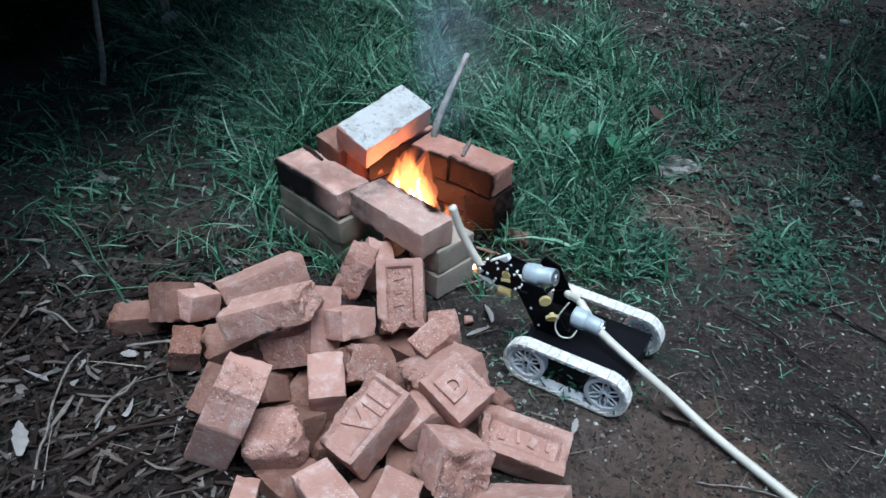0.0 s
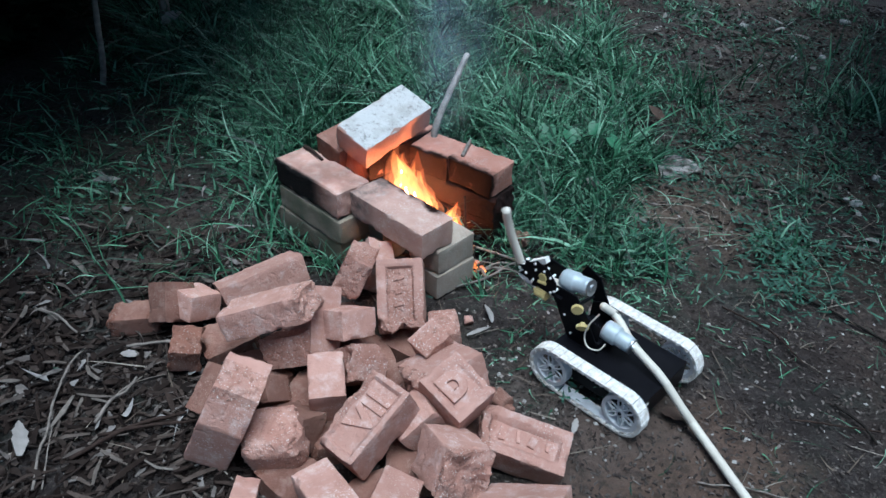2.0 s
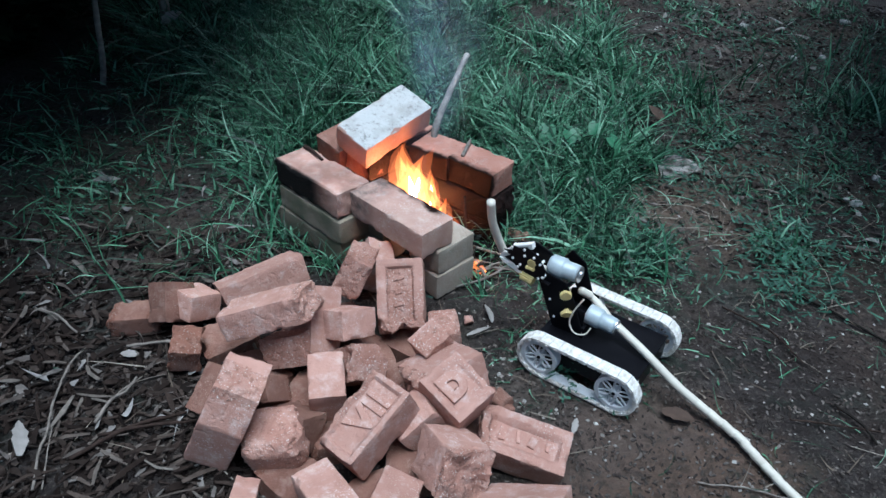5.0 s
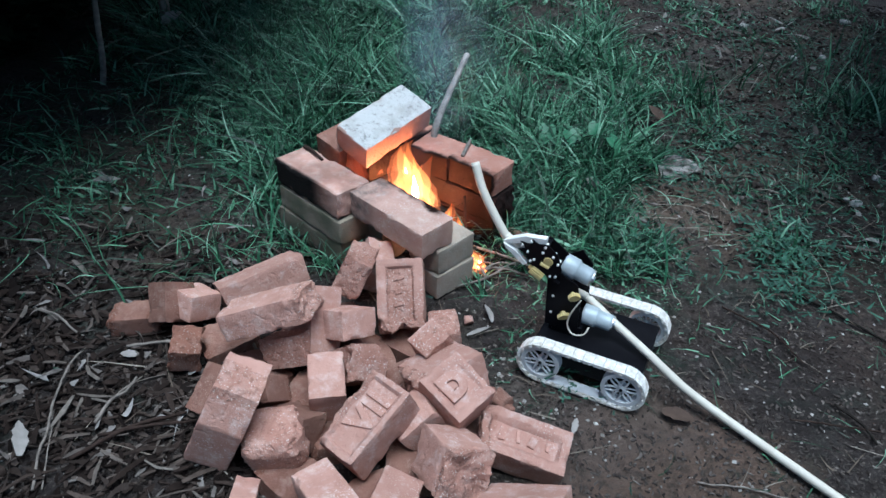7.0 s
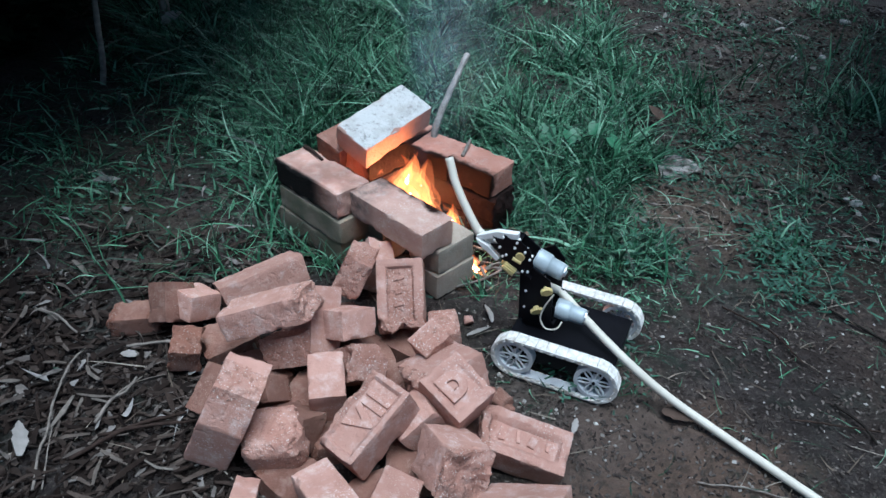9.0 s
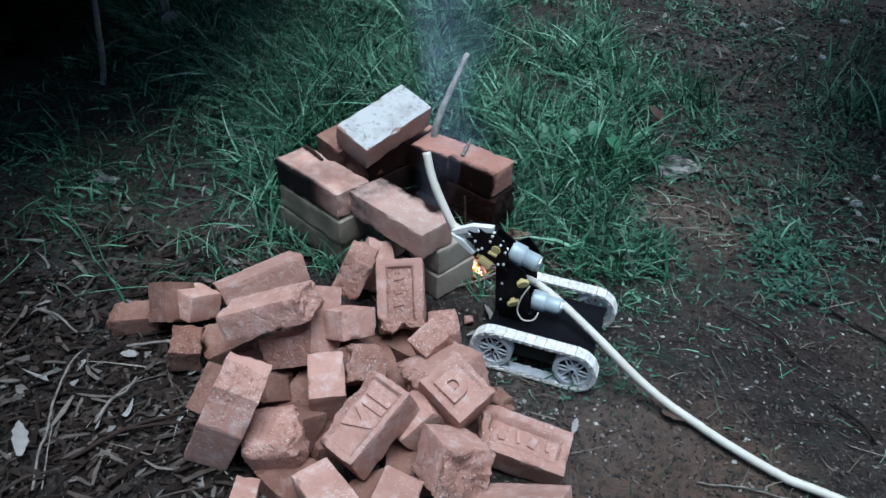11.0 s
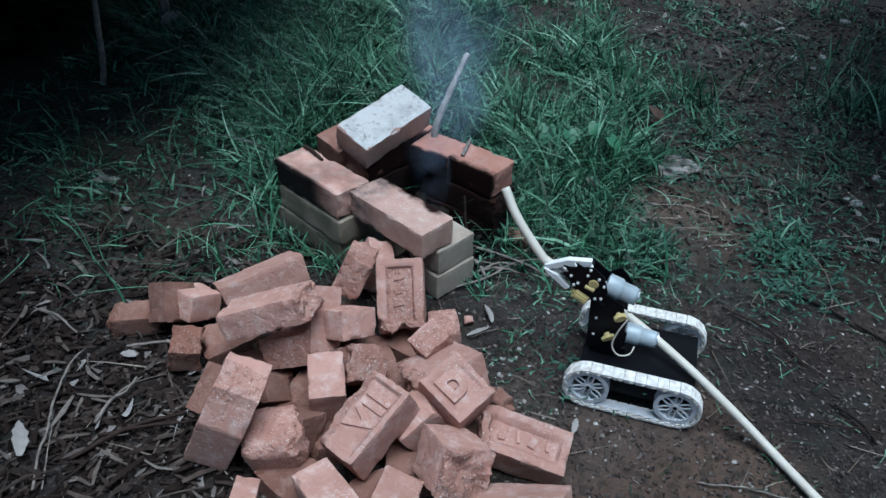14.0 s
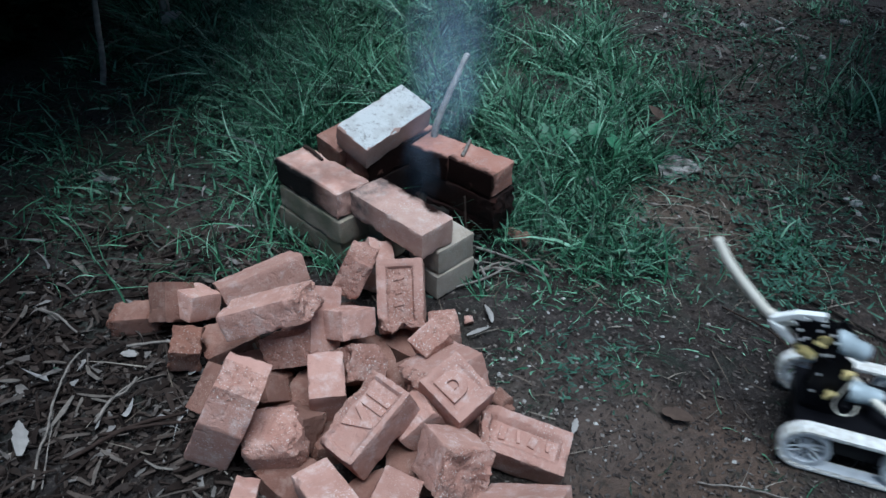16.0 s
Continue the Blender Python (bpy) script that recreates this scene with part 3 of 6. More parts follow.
heap_brick(-0.344, 0.838, 0.132, 8, 24, -4, 0.076, 0.155, 0.130, "red half brick with a broken top and a smooth dark end", shaped=steep_front, rough=lambda c: c.z > 0.03 and -0.005 < c.y < 0.055)
heap_brick(-0.274, 0.853, 0.058, 12, -8, 2, 0.112, 0.096, 0.088, "rough rounded lump of broken red brick", broken=0.010, broken2=0.010, rad=0.030, cell=0.004, rough=lambda c: True)
heap_brick(-0.199, 0.953, 0.077, 12, -0, 10, 0.064, 0.094, 0.100)
heap_brick(-0.312, 1.065, 0.162, 77, -23, -5, 0.187, 0.055, 0.075, "long red brick with a broken end across the heap", broken=0.016, cell=0.004)
heap_brick(-0.389, 1.279, 0.055, 67, -5, 35, 0.191, 0.060, 0.071, "long red brick lying at the back of the heap", broken2=0.006)
heap_brick(-0.506, 1.192, 0.065, -6, 24, 53, 0.075, 0.073, 0.056)
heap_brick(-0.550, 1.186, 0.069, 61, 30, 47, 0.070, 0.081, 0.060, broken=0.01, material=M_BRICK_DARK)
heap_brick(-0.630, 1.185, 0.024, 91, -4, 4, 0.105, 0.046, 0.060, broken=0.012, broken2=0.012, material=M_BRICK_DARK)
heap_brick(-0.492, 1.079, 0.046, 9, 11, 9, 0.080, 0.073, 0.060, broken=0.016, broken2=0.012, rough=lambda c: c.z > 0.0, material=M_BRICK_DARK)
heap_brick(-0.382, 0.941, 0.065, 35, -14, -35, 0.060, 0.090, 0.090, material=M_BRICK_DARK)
heap_brick(-0.279, 1.070, 0.068, 67, -25, -15, 0.106, 0.061, 0.090, broken2=0.02, rough=lambda c: True)
heap_brick(-0.253, 1.116, 0.094, 55, 29, 36, 0.069, 0.129, 0.100)
heap_brick(-0.188, 1.103, 0.103, 62, 21, 41, 0.081, 0.056, 0.100)
heap_brick(-0.157, 1.021, 0.070, 44, 25, 32, 0.095, 0.069, 0.090, broken=0.02, broken2=0.02, rough=lambda c: True)
heap_brick(-0.176, 1.216, 0.142, 74, 23, -9, 0.057, 0.095, 0.100, broken=0.010, broken2=0.022, turned=True, cell=0.004, rough=lambda c: c.z > 0.012)
heap_brick(-0.153, 1.323, 0.073, 13, 25, 18, 0.058, 0.070, 0.100)
worn_frog = heap_brick(-0.080, 1.181, 0.102, 41, -5, 2, 0.094, 0.150, 0.067, "red brick with a worn frog, leaning on the stack", cell=0.004, frog=(0.80, 0.60, 0.008), broken2=0.026, turned=True, rough=lambda c: abs(c.x) < 0.055 and abs(c.y) < 0.026 and c.z > 0.02)
heap_brick(0.008, 1.104, 0.066, -3, -2, 8, 0.069, 0.073, 0.098, "rough broken lump of orange-red brick at the heap's edge", rad=0.012, broken=0.010, broken2=0.010, cell=0.004, rough=lambda c: True)
heap_brick(-0.013, 1.043, 0.106, 24, 4, -49, 0.056, 0.062, 0.064, "small speckled broken piece of red brick on the heap", broken=0.008, cell=0.004, rough=lambda c: c.x > -0.02)
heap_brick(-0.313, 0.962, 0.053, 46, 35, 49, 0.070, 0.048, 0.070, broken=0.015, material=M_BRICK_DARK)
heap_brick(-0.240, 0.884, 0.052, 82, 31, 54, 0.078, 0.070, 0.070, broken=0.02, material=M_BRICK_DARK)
# smaller pieces deep in the heap, in dark brick so the gaps read as shaded
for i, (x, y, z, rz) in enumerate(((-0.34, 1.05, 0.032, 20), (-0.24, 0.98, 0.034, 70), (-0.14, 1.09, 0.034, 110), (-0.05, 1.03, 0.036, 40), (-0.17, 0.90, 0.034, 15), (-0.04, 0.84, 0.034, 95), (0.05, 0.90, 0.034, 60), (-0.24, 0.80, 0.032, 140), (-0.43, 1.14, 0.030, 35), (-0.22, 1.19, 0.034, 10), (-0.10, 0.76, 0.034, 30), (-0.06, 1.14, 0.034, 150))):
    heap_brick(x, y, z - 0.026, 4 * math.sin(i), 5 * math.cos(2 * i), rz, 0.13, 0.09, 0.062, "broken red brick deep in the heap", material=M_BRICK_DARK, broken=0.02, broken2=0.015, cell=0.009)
for i, x in enumerate((-0.035, -0.008, 0.018, 0.045)):
    part("moulded_bar", bm_box(0.007 if i % 2 else 0.013, 0.026 - 0.003 * i, 0.006, pose(x, 0.002 * (i % 2), 0.0243, 0, 0, 14 * math.sin(2.1 * i)), 0.002), M_BRICK, long_frog, "raised worn bar moulded in the frog")
for x, w in ((0.036, 0.012), (0.010, 0.020), (-0.016, 0.012)):
    part("moulded_bar", bm_box(w * 0.6, 0.034 - w, 0.006, pose(x, 0.2 * w, 0.0256, 0, 0, 900 * w), 0.002), M_BROKEN, worn_frog, "raised worn bar moulded in the frog")
lettering("VII", vii, 0.066, 0.006, 0.010, 0.0285, 90, M_BRICK)
lettering("D", pee, 0.058, -0.004, -0.004, 0.0325, 92, M_BRICK, 0.0040)
part("moulded_bar", bm_box(0.014, 0.014, 0.005, pose(-0.006, -0.010, 0.0325, 0, 0, 92), 0.0015), M_BRICK, pee, "small raised square moulded inside the letter")

# ---------------------------------------------------------------- robot
ROBOT_LABEL = "small tracked robot with black body and white tracks"
AX, TY, TR = 0.0796, 0.0965, 0.0475     # axle distance from the middle, track distance, track radius
PIVOT = Vector((0.062, 0.0, 0.105))    # shoulder joint of the arm


def bm_stadium(outer, inner, y0, y1):
    """A closed belt round two axles at x = -AX and AX, height TR."""
    bm = bmesh.new()
    n = 24
    path = []
    for i in range(n + 1):
        a = math.pi / 2 - math.pi * i / n
        path.append((AX, a))
    for i in range(n + 1):
        a = -math.pi / 2 - math.pi * i / n
        path.append((-AX, a))
    rings = []
    for cx, a in path:
        ring = []
        for r, y in ((outer, y0), (outer, y1), (inner, y1), (inner, y0)):
            ring.append(bm.verts.new((cx + r * math.cos(a), y, TR + r * math.sin(a))))
        rings.append(ring)
    for p, q in zip(rings, rings[1:] + rings[:1]):
        for k in range(4):
            bm.faces.new((p[k], p[(k + 1) % 4], q[(k + 1) % 4], q[k]))
    bmesh.ops.recalc_face_normals(bm, faces=bm.faces)
    return bm


def belt_point(s, r):
    """Place and outward angle at the length s along the belt."""
    straight, arc = 2 * AX, math.pi * r
    s %= 2 * (straight + arc)
    if s < straight:
        return AX - s, TR + r, math.pi / 2
    s -= straight
    if s < arc:
        a = math.pi / 2 + s / r
        return -AX + r * math.cos(a), TR + r * math.sin(a), a
    s -= arc
    if s < straight:
        return -AX + s, TR - r, -math.pi / 2
    s -= straight
    a = -math.pi / 2 + s / r
    return AX + r * math.cos(a), TR + r * math.sin(a), a


def track_links(y, belt, shared=[]):
    """Ribbed track links, each with a rib outside and a guide tooth inside."""
    r = TR - 0.003
    total = 2 * (2 * AX + math.pi * r)
    n = 30
    for i in range(n):
        x, z, a = belt_point(total * (i + 0.5) / n, r)
        m = Matrix.Translation((x, y, z)) @ Matrix.Rotation(math.pi / 2 - a, 4, "Y")
        if not shared:
            p = total / n
            bm = bm_box(p * 0.97, 0.027, 0.0042, Matrix(), 0.0005)
            for spot, size in (((0.2 * p, 0, -0.0040), (p * 0.42, 0.0245, 0.0045)), ((-0.22 * p, 0, -0.0030), (p * 0.30, 0.0285, 0.0028)), ((0, 0, 0.0022), (p * 0.30, 0.0200, 0.0012))):
                bmesh.ops.create_cube(bm, size=1.0, matrix=Matrix.Translation(spot) @ Matrix.Diagonal((*size, 1)))
            ob = part("track_link", bm, M_TRACK, belt)
            shared.append(ob.data)
        else:
            ob = new("track_link", shared[0])
            ob.parent = belt
        ob.matrix_local = m


def build_wheel(parent, x, y, out):
    """A spoked wheel that turns about the robot's y axis."""
    wheel = new("wheel", None)
    wheel.parent = parent
    wheel.matrix_local = pose(x, y, TR)
    bm = bmesh.new()
    seg, R0, R1, wdt = 36, 0.0310, 0.0385, 0.010
    rings = [[bm.verts.new((r * math.sin(2 * math.pi * i / seg), yy, r * math.cos(2 * math.pi * i / seg))) for i in range(seg)]
             for r, yy in ((R1, -wdt), (R1, wdt), (R0, wdt), (R0 - 0.002, 0), (R0, -wdt))]
    for p, q in zip(rings, rings[1:] + rings[:1]):
        for i in range(seg):
            bm.faces.new((p[i], p[(i + 1) % seg], q[(i + 1) % seg], q[i]))
    bmesh.ops.recalc_face_normals(bm, faces=bm.faces)
    part("rim", bm, M_WHEEL, wheel)
    for i in range(6):
        a = 2 * math.pi * i / 6
        loop = []
        for k in range(13):
            u = 2 * math.pi * k / 12
            rad, off = 0.0195 - 0.0128 * math.cos(u), 0.0050 * math.sin(u)
            loop.append((rad * math.sin(a) + off * math.cos(a), out * (0.005 + 0.05 * rad), rad * math.cos(a) - off * math.sin(a)))
        bm = bm_tube(loop, 0.0019, 24, 6)
        part("spoke", bm, M_WHEEL, wheel)
    part("hub", bm_lathe([(0.0085, -0.008), (0.0085, 0.006), (0.005, 0.0085)], pose(0, 0, 0, -90 * out), 16), M_WHEEL, wheel)
    part("axle_screw", bm_lathe([(0.0035, 0.008), (0.0035, 0.0105), (0.002, 0.011)], pose(0, 0, 0, -90 * out), 8), M_BLACK, wheel)
    return wheel


def bm_gear(r, w, teeth, m):
    bm = bmesh.new()
    prof = []
    for i in range(teeth * 2):
        a = math.pi * i / teeth
        rr = r if i % 2 else r * 0.84
        prof += [(rr * math.cos(a - 0.3 * math.pi / teeth), rr * math.sin(a - 0.3 * math.pi / teeth)), (rr * math.cos(a + 0.3 * math.pi / teeth), rr * math.sin(a + 0.3 * math.pi / teeth))]
    lo = [bm.verts.new((x, y, -w / 2)) for x, y in prof]
    hi = [bm.verts.new((x, y, w / 2)) for x, y in prof]
    bm.faces.new(lo[::-1])
    bm.faces.new(hi)
    for i in range(len(prof)):
        j = (i + 1) % len(prof)
        bm.faces.new((lo[i], lo[j], hi[j], hi[i]))
    add_cyl(bm, (0, 0, w / 2), (0, 0, w / 2 + 0.006), r * 0.45, 10)
    bmesh.ops.transform(bm, matrix=m, verts=bm.verts)
    return bm


def bm_motor(a, b, r):
    """A gear motor: a ribbed can, a narrower end bell and a rim."""
    a, b = Vector(a), Vector(b)
    d = b - a
    L = d.length
    m = Matrix.Translation(a) @ d.to_track_quat("Z", "Y").to_matrix().to_4x4()
    prof = [(r, 0), (r * 1.02, L * 0.06), (r * 1.02, L * 0.45), (r * 0.95, L * 0.49), (r * 0.84, L * 0.52), (r * 0.84, L * 0.9), (r * 0.76, L)]
    return bm_lathe(prof, m, 22), m, L


def motor(parent, a, b, r):
    bm, m, L = bm_motor(a, b, r)
    can = part("motor", bm, M_MOTOR, parent, "pale grey gear motor")
    for p in can.data.polygons:
        p.use_smooth = len(p.vertices) == 4
    end = part("motor_end", bm_lathe([(r * 0.8, L * 0.985), (r * 0.8, L * 1.03), (r * 0.35, L * 1.035), (r * 0.3, L * 1.10)], m, 18), M_STEEL, parent, "steel end cap of the motor")
    return can


robot = new("tracked_robot", None)
tagged(robot, ROBOT_LABEL + ", arm and hose", "robot")

part("chassis", bm_box(0.206, 0.152, 0.048, pose(-0.003, 0, 0.0462), 0.003), M_BLACK, robot, "glossy black box body")
part("top_plate", bm_box(0.212, 0.146, 0.004, pose(-0.002, 0, 0.0722), 0.0012), M_BLACK, robot, "black top plate")
for sx in (-0.094, -0.045, 0.045, 0.094):
    for sy in (-0.0775, 0.0775):
        part("screw", bm_cyl((sx, sy - 0.002 * math.copysign(1, sy), 0.058), (sx, sy, 0.058), 0.0032, 8), M_WHITE, robot)
part("rear_screw", bm_cyl((-0.1075, 0.06, 0.060), (-0.105, 0.06, 0.060), 0.003, 8), M_WHITE, robot)

wheels = []
for side in (1, -1):
    y0, y1 = sorted((side * (TY - 0.013), side * (TY + 0.013)))
    belt = part("track", bm_stadium(TR - 0.0082, TR - 0.0098, y0 + 0.003, y1 - 0.003), M_WHEEL, robot, "white rubber track")
    track_links(side * TY, belt)
    for x in (AX, -AX):
        wheels.append(build_wheel(robot, x, side * TY, side))

# fixed shoulder bracket
part("bracket", bm_box(0.06, 0.07, 0.026, pose(0.055, 0, 0.0870), 0.002), M_BLACK, robot)
for y in (0.030, -0.030):
    part("shoulder_plate", bm_plate([(0.030, 0.074), (0.092, 0.074), (0.090, 0.130), (0.066, 0.142), (0.030, 0.136)], y, 0.003), M_BLACK, robot)
motor(robot, (0.034, 0.004, 0.115), (-0.026, 0.004, 0.110), 0.0195)
part("gear", bm_gear(0.0125, 0.006, 16, pose(0.062, 0.042, 0.124, 60, 25, 20)), M_YELLOW, robot, "yellow plastic gear")
part("wire", bm_tube([(0.035, 0.036, 0.17), (0.048, 0.044, 0.14), (0.052, 0.046, 0.11), (0.038, 0.05, 0.094), (0.018, 0.045, 0.097), (0.012, 0.035, 0.110)], 0.0016, 20, 6), M_HOSE, robot, "thin cream cable looped down")

# arm, in its raised stand; it swings about the shoulder
arm = new("arm", None)
arm.parent = robot
arm.matrix_local = Matrix.Translation(PIVOT)


def on_arm(bm):
    bmesh.ops.transform(bm, matrix=Matrix.Translation(-PIVOT), verts=bm.verts)
    return bm


for y, outline in ((0.034, [(0.100, 0.086), (0.104, 0.165), (0.106, 0.206), (0.088, 0.222), (0.046, 0.200), (0.036, 0.160), (0.034, 0.090)]),
                   (-0.036, [(0.064, 0.095), (0.074, 0.165), (0.090, 0.212), (0.062, 0.232), (0.038, 0.205), (0.038, 0.160), (0.034, 0.090)])):
    part("link_plate", on_arm(bm_plate(outline, y, 0.003)), M_BLACK, arm, "black acrylic link plate")
part("cross_bar", on_arm(bm_cyl((0.070, -0.036, 0.165), (0.085, 0.034, 0.165), 0.004, 10)), M_BLACK, arm)
def head_spot(x, z):
    """The head's side, drawn somewhat too large, at its true size."""
    return 0.088 + (x - 0.088) * 0.86, 0.222 + (z - 0.222) * 0.86


HEAD = [(0.172, 0.262), (0.160, 0.277), (0.118, 0.280), (0.078, 0.252), (0.068, 0.232), (0.080, 0.205), (0.098, 0.198), (0.152, 0.228)]
SHORT_HEAD = [(0.180, 0.258), (0.162, 0.264), (0.176, 0.279), (0.152, 0.277), (0.150, 0.292), (0.134, 0.284), (0.112, 0.287), (0.088, 0.268), (0.076, 0.230), (0.092, 0.200), (0.150, 0.226), (0.158, 0.244)]
for y, outline in ((0.044, SHORT_HEAD), (0.008, HEAD)):
    part("head_plate", on_arm(bm_plate([head_spot(*q) for q in outline], y, 0.003)), M_BLACK, arm, "black acrylic head plate")
part("head_cover", on_arm(bm_box(0.040, 0.036, 0.003, pose(0.131, 0.026, 0.265, 0, 8, 0), 0.0008)), M_BLACK, arm)
part("head_floor", on_arm(bm_box(0.068, 0.036, 0.003, pose(0.111, 0.026, 0.2125, 0, -29, 0), 0.0008)), M_BLACK, arm)
for x, z in ((0.170, 0.272), (0.150, 0.286), (0.156, 0.258), (0.122, 0.266), (0.118, 0.281), (0.140, 0.242), (0.098, 0.262), (0.086, 0.246), (0.088, 0.213), (0.148, 0.236), (0.100, 0.210), (0.090, 0.160), (0.044, 0.168), (0.090, 0.120)):
    if z > 0.2:
        x, z = head_spot(x, z)
    part("screw", on_arm(bm_cyl((x, 0.032, z), (x, 0.0480 if z > 0.2 else 0.0370, z), 0.0026, 8)), M_WHITE, arm, "pale screw head")
motor(arm, Vector((0.086, 0.010, 0.224)) - PIVOT, Vector((0.028, 0.010, 0.207)) - PIVOT, 0.0205)
part("gear", on_arm(bm_gear(0.0115, 0.007, 16, pose(0.048, 0.041, 0.176, 70, 0, 30))), M_YELLOW, arm, "yellow plastic gear")
part("gear", on_arm(bm_gear(0.0125, 0.026, 16, pose(0.125, 0.040, 0.209, 0, 62, 0))), M_YELLOW, arm, "yellow plastic gear")
part("gear", on_arm(bm_gear(0.009, 0.005, 14, pose(0.105, 0.046, 0.244, 90, 0, 0))), M_YELLOW, arm, "yellow plastic gear")
part("worm", on_arm(bm_cyl((0.119, 0.047, 0.236), (0.102, 0.047, 0.231), 0.004, 8)), M_YELLOW, arm, "yellow worm screw")

# nozzle: white fingers that hold the hose's bent end
nozzle = new("nozzle", None)
nozzle.parent = robot
NOZ = Vector((0.142, 0.028, 0.245))
nozzle.matrix_local = Matrix.Translation(NOZ)


def on_nozzle(bm):
    bmesh.ops.transform(bm, matrix=Matrix.Diagonal((0.72, 1, 0.9, 1)) @ Matrix.Translation((-0.150, -0.004, -0.245)), verts=bm.verts)
    return bm


nozzle_parts = (
    ("finger", on_nozzle(bm_plate([(0.222, 0.252), (0.226, 0.262), (0.170, 0.286), (0.112, 0.293), (0.112, 0.280), (0.165, 0.270)], 0.012, 0.012)), M_WHITE, "white plastic finger"),
    ("finger", on_nozzle(bm_plate([(0.226, 0.258), (0.218, 0.246), (0.165, 0.214), (0.156, 0.222), (0.190, 0.246)], 0.016, 0.010)), M_WHITE, "white plastic finger"),
    ("hose_end", on_nozzle(bm_tube([(0.226, 0.004, 0.264), (0.195, 0.005, 0.252), (0.160, 0.004, 0.238), (0.115, 0.0, 0.224), (0.085, -0.004, 0.198)], 0.0082, 24, 12)), M_HOSE, "cream hose gripped by the head"),
)
for name, bm, material, label in nozzle_parts:
    part(name, bm, material, nozzle, label, smooth=name == "hose_end")

# free end of the hose beyond the fingers
TIP = Vector((0.194, 0.028, 0.2567))
bm = bm_tube([(0.281, 0.002, 0.402), (0.268, 0.003, 0.352), (0.246, 0.004, 0.302), (0.222, 0.004, 0.258), (0.205, 0.004, 0.248)], 0.0082, 26, 12)
bmesh.ops.transform(bm, matrix=Matrix.Translation((-0.222, -0.004, -0.258)), verts=bm.verts)
hose_tip = part("hose_tip", bm, M_HOSE, robot, "bent free end of the cream hose", smooth=True)

# hose: a chain of short rigid lengths
HOSE_N, HOSE_L = 36, 0.028
hose = new("hose", None)
tagged(hose, "cream rubber hose trailing from the robot over the ground", "hose")
hose_pieces = []
prof = []
for i in range(5):
    a = math.pi / 2 * i / 4
    prof.append((0.0082 * math.sin(a) + 1e-5, -HOSE_L / 2 - 0.0082 * math.cos(a)))
prof += [(0.0082, -HOSE_L / 2 + 0.002), (0.0082, HOSE_L / 2 - 0.002)]
for i in range(5):
    a = math.pi / 2 * (1 - i / 4)
    prof.append((0.0082 * math.sin(a) + 1e-5, HOSE_L / 2 + 0.0082 * math.cos(a)))
first = part("hose_length", bm_lathe(prof, Matrix(), 12), M_HOSE, hose, smooth=True)
hose_pieces.append(first)
for i in range(HOSE_N - 1):
    ob = new("hose_length", first.data)
    ob.parent = hose
    hose_pieces.append(ob)
# ---------------------------------------------------------------- sticks, leaves and stones round the fire
def stick(name, points, r, material, label, category="stick", wobble=0.0012, taper=0.75):
    ob = link(name, bm_tube(points, r, max(8, int(6 * len(points))), 7, wobble, taper), material, smooth=True)
    tagged(ob, label, category)
    return ob


stick("branch", [(-0.045, 1.685, 0.06), (-0.030, 1.700, 0.195), (-0.018, 1.720, 0.239), (0.013, 1.770, 0.300), (0.046, 1.840, 0.351)], 0.0100, M_GREYWOOD, "grey barked branch standing up out of the fire stack", wobble=0.002)
stick("twig", [(0.058, 1.500, 0.0), (0.052, 1.515, 0.06), (0.047, 1.535, 0.125)], 0.0036, M_BARK_DARK, "thin upright twig at the mouth of the hearth")
stick("twig", [(0.092, 1.535, 0.004), (0.086, 1.548, 0.07), (0.084, 1.560, 0.115)], 0.004, M_CHAR, "charred upright twig in the hearth")
stick("twig", [(0.055, 1.495, 0.012), (0.12, 1.452, 0.022), (0.19, 1.42, 0.016), (0.245, 1.385, 0.008)], 0.0036, M_STICK, "dry twig lying out of the hearth mouth")
stick("twig", [(0.048, 1.470, 0.010), (0.083, 1.418, 0.014), (0.10, 1.375, 0.006)], 0.005, M_STICK, "dry twig lying by the hearth mouth")
stick("twig", [(0.075, 1.475, 0.018), (0.068, 1.42, 0.020), (0.060, 1.360, 0.006)], 0.0045, M_CHAR, "charred twig lying by the hearth mouth")
stick("twig", [(0.02, 1.335, 0.006), (0.10, 1.37, 0.010), (0.17, 1.43, 0.012), (0.23, 1.45, 0.008)], 0.003, M_STICK, "thin dry twig on the ground")
stick("twig", [(0.04, 1.60, 0.196), (0.058, 1.665, 0.203)], 0.005, M_STICK, "short twig lying on a brick")
stick("bark_strip", [(-0.338, 1.616, 0.199), (-0.315, 1.590, 0.203), (-0.287, 1.556, 0.199)], 0.0048, M_BARK_DARK, "dark curled bark strip lying on a brick", "bark")
stick("log", [(-0.08, 1.50, 0.03), (-0.06, 1.60, 0.05), (-0.05, 1.67, 0.06)], 0.017, M_CHAR, "charred piece of firewood in the hearth", wobble=0.004)
stick("log", [(-0.16, 1.57, 0.03), (-0.06, 1.58, 0.055), (0.01, 1.565, 0.05)], 0.015, M_CHAR, "charred piece of firewood in the hearth", wobble=0.004)
stick("log", [(-0.02, 1.45, 0.02), (-0.01, 1.54, 0.045), (0.0, 1.62, 0.05)], 0.012, M_CHAR, "charred piece of firewood in the hearth", wobble=0.003)
stick("straw_stalk", [(-0.665, 0.770, 0.012), (-0.683, 0.84, 0.020), (-0.690, 0.886, 0.017), (-0.706, 0.95, 0.020), (-0.716, 1.003, 0.014), (-0.717, 1.06, 0.018), (-0.708, 1.112, 0.010)], 0.0027, M_STALK, "long greyish dry stalk on the litter", "stalk", 0.0012)
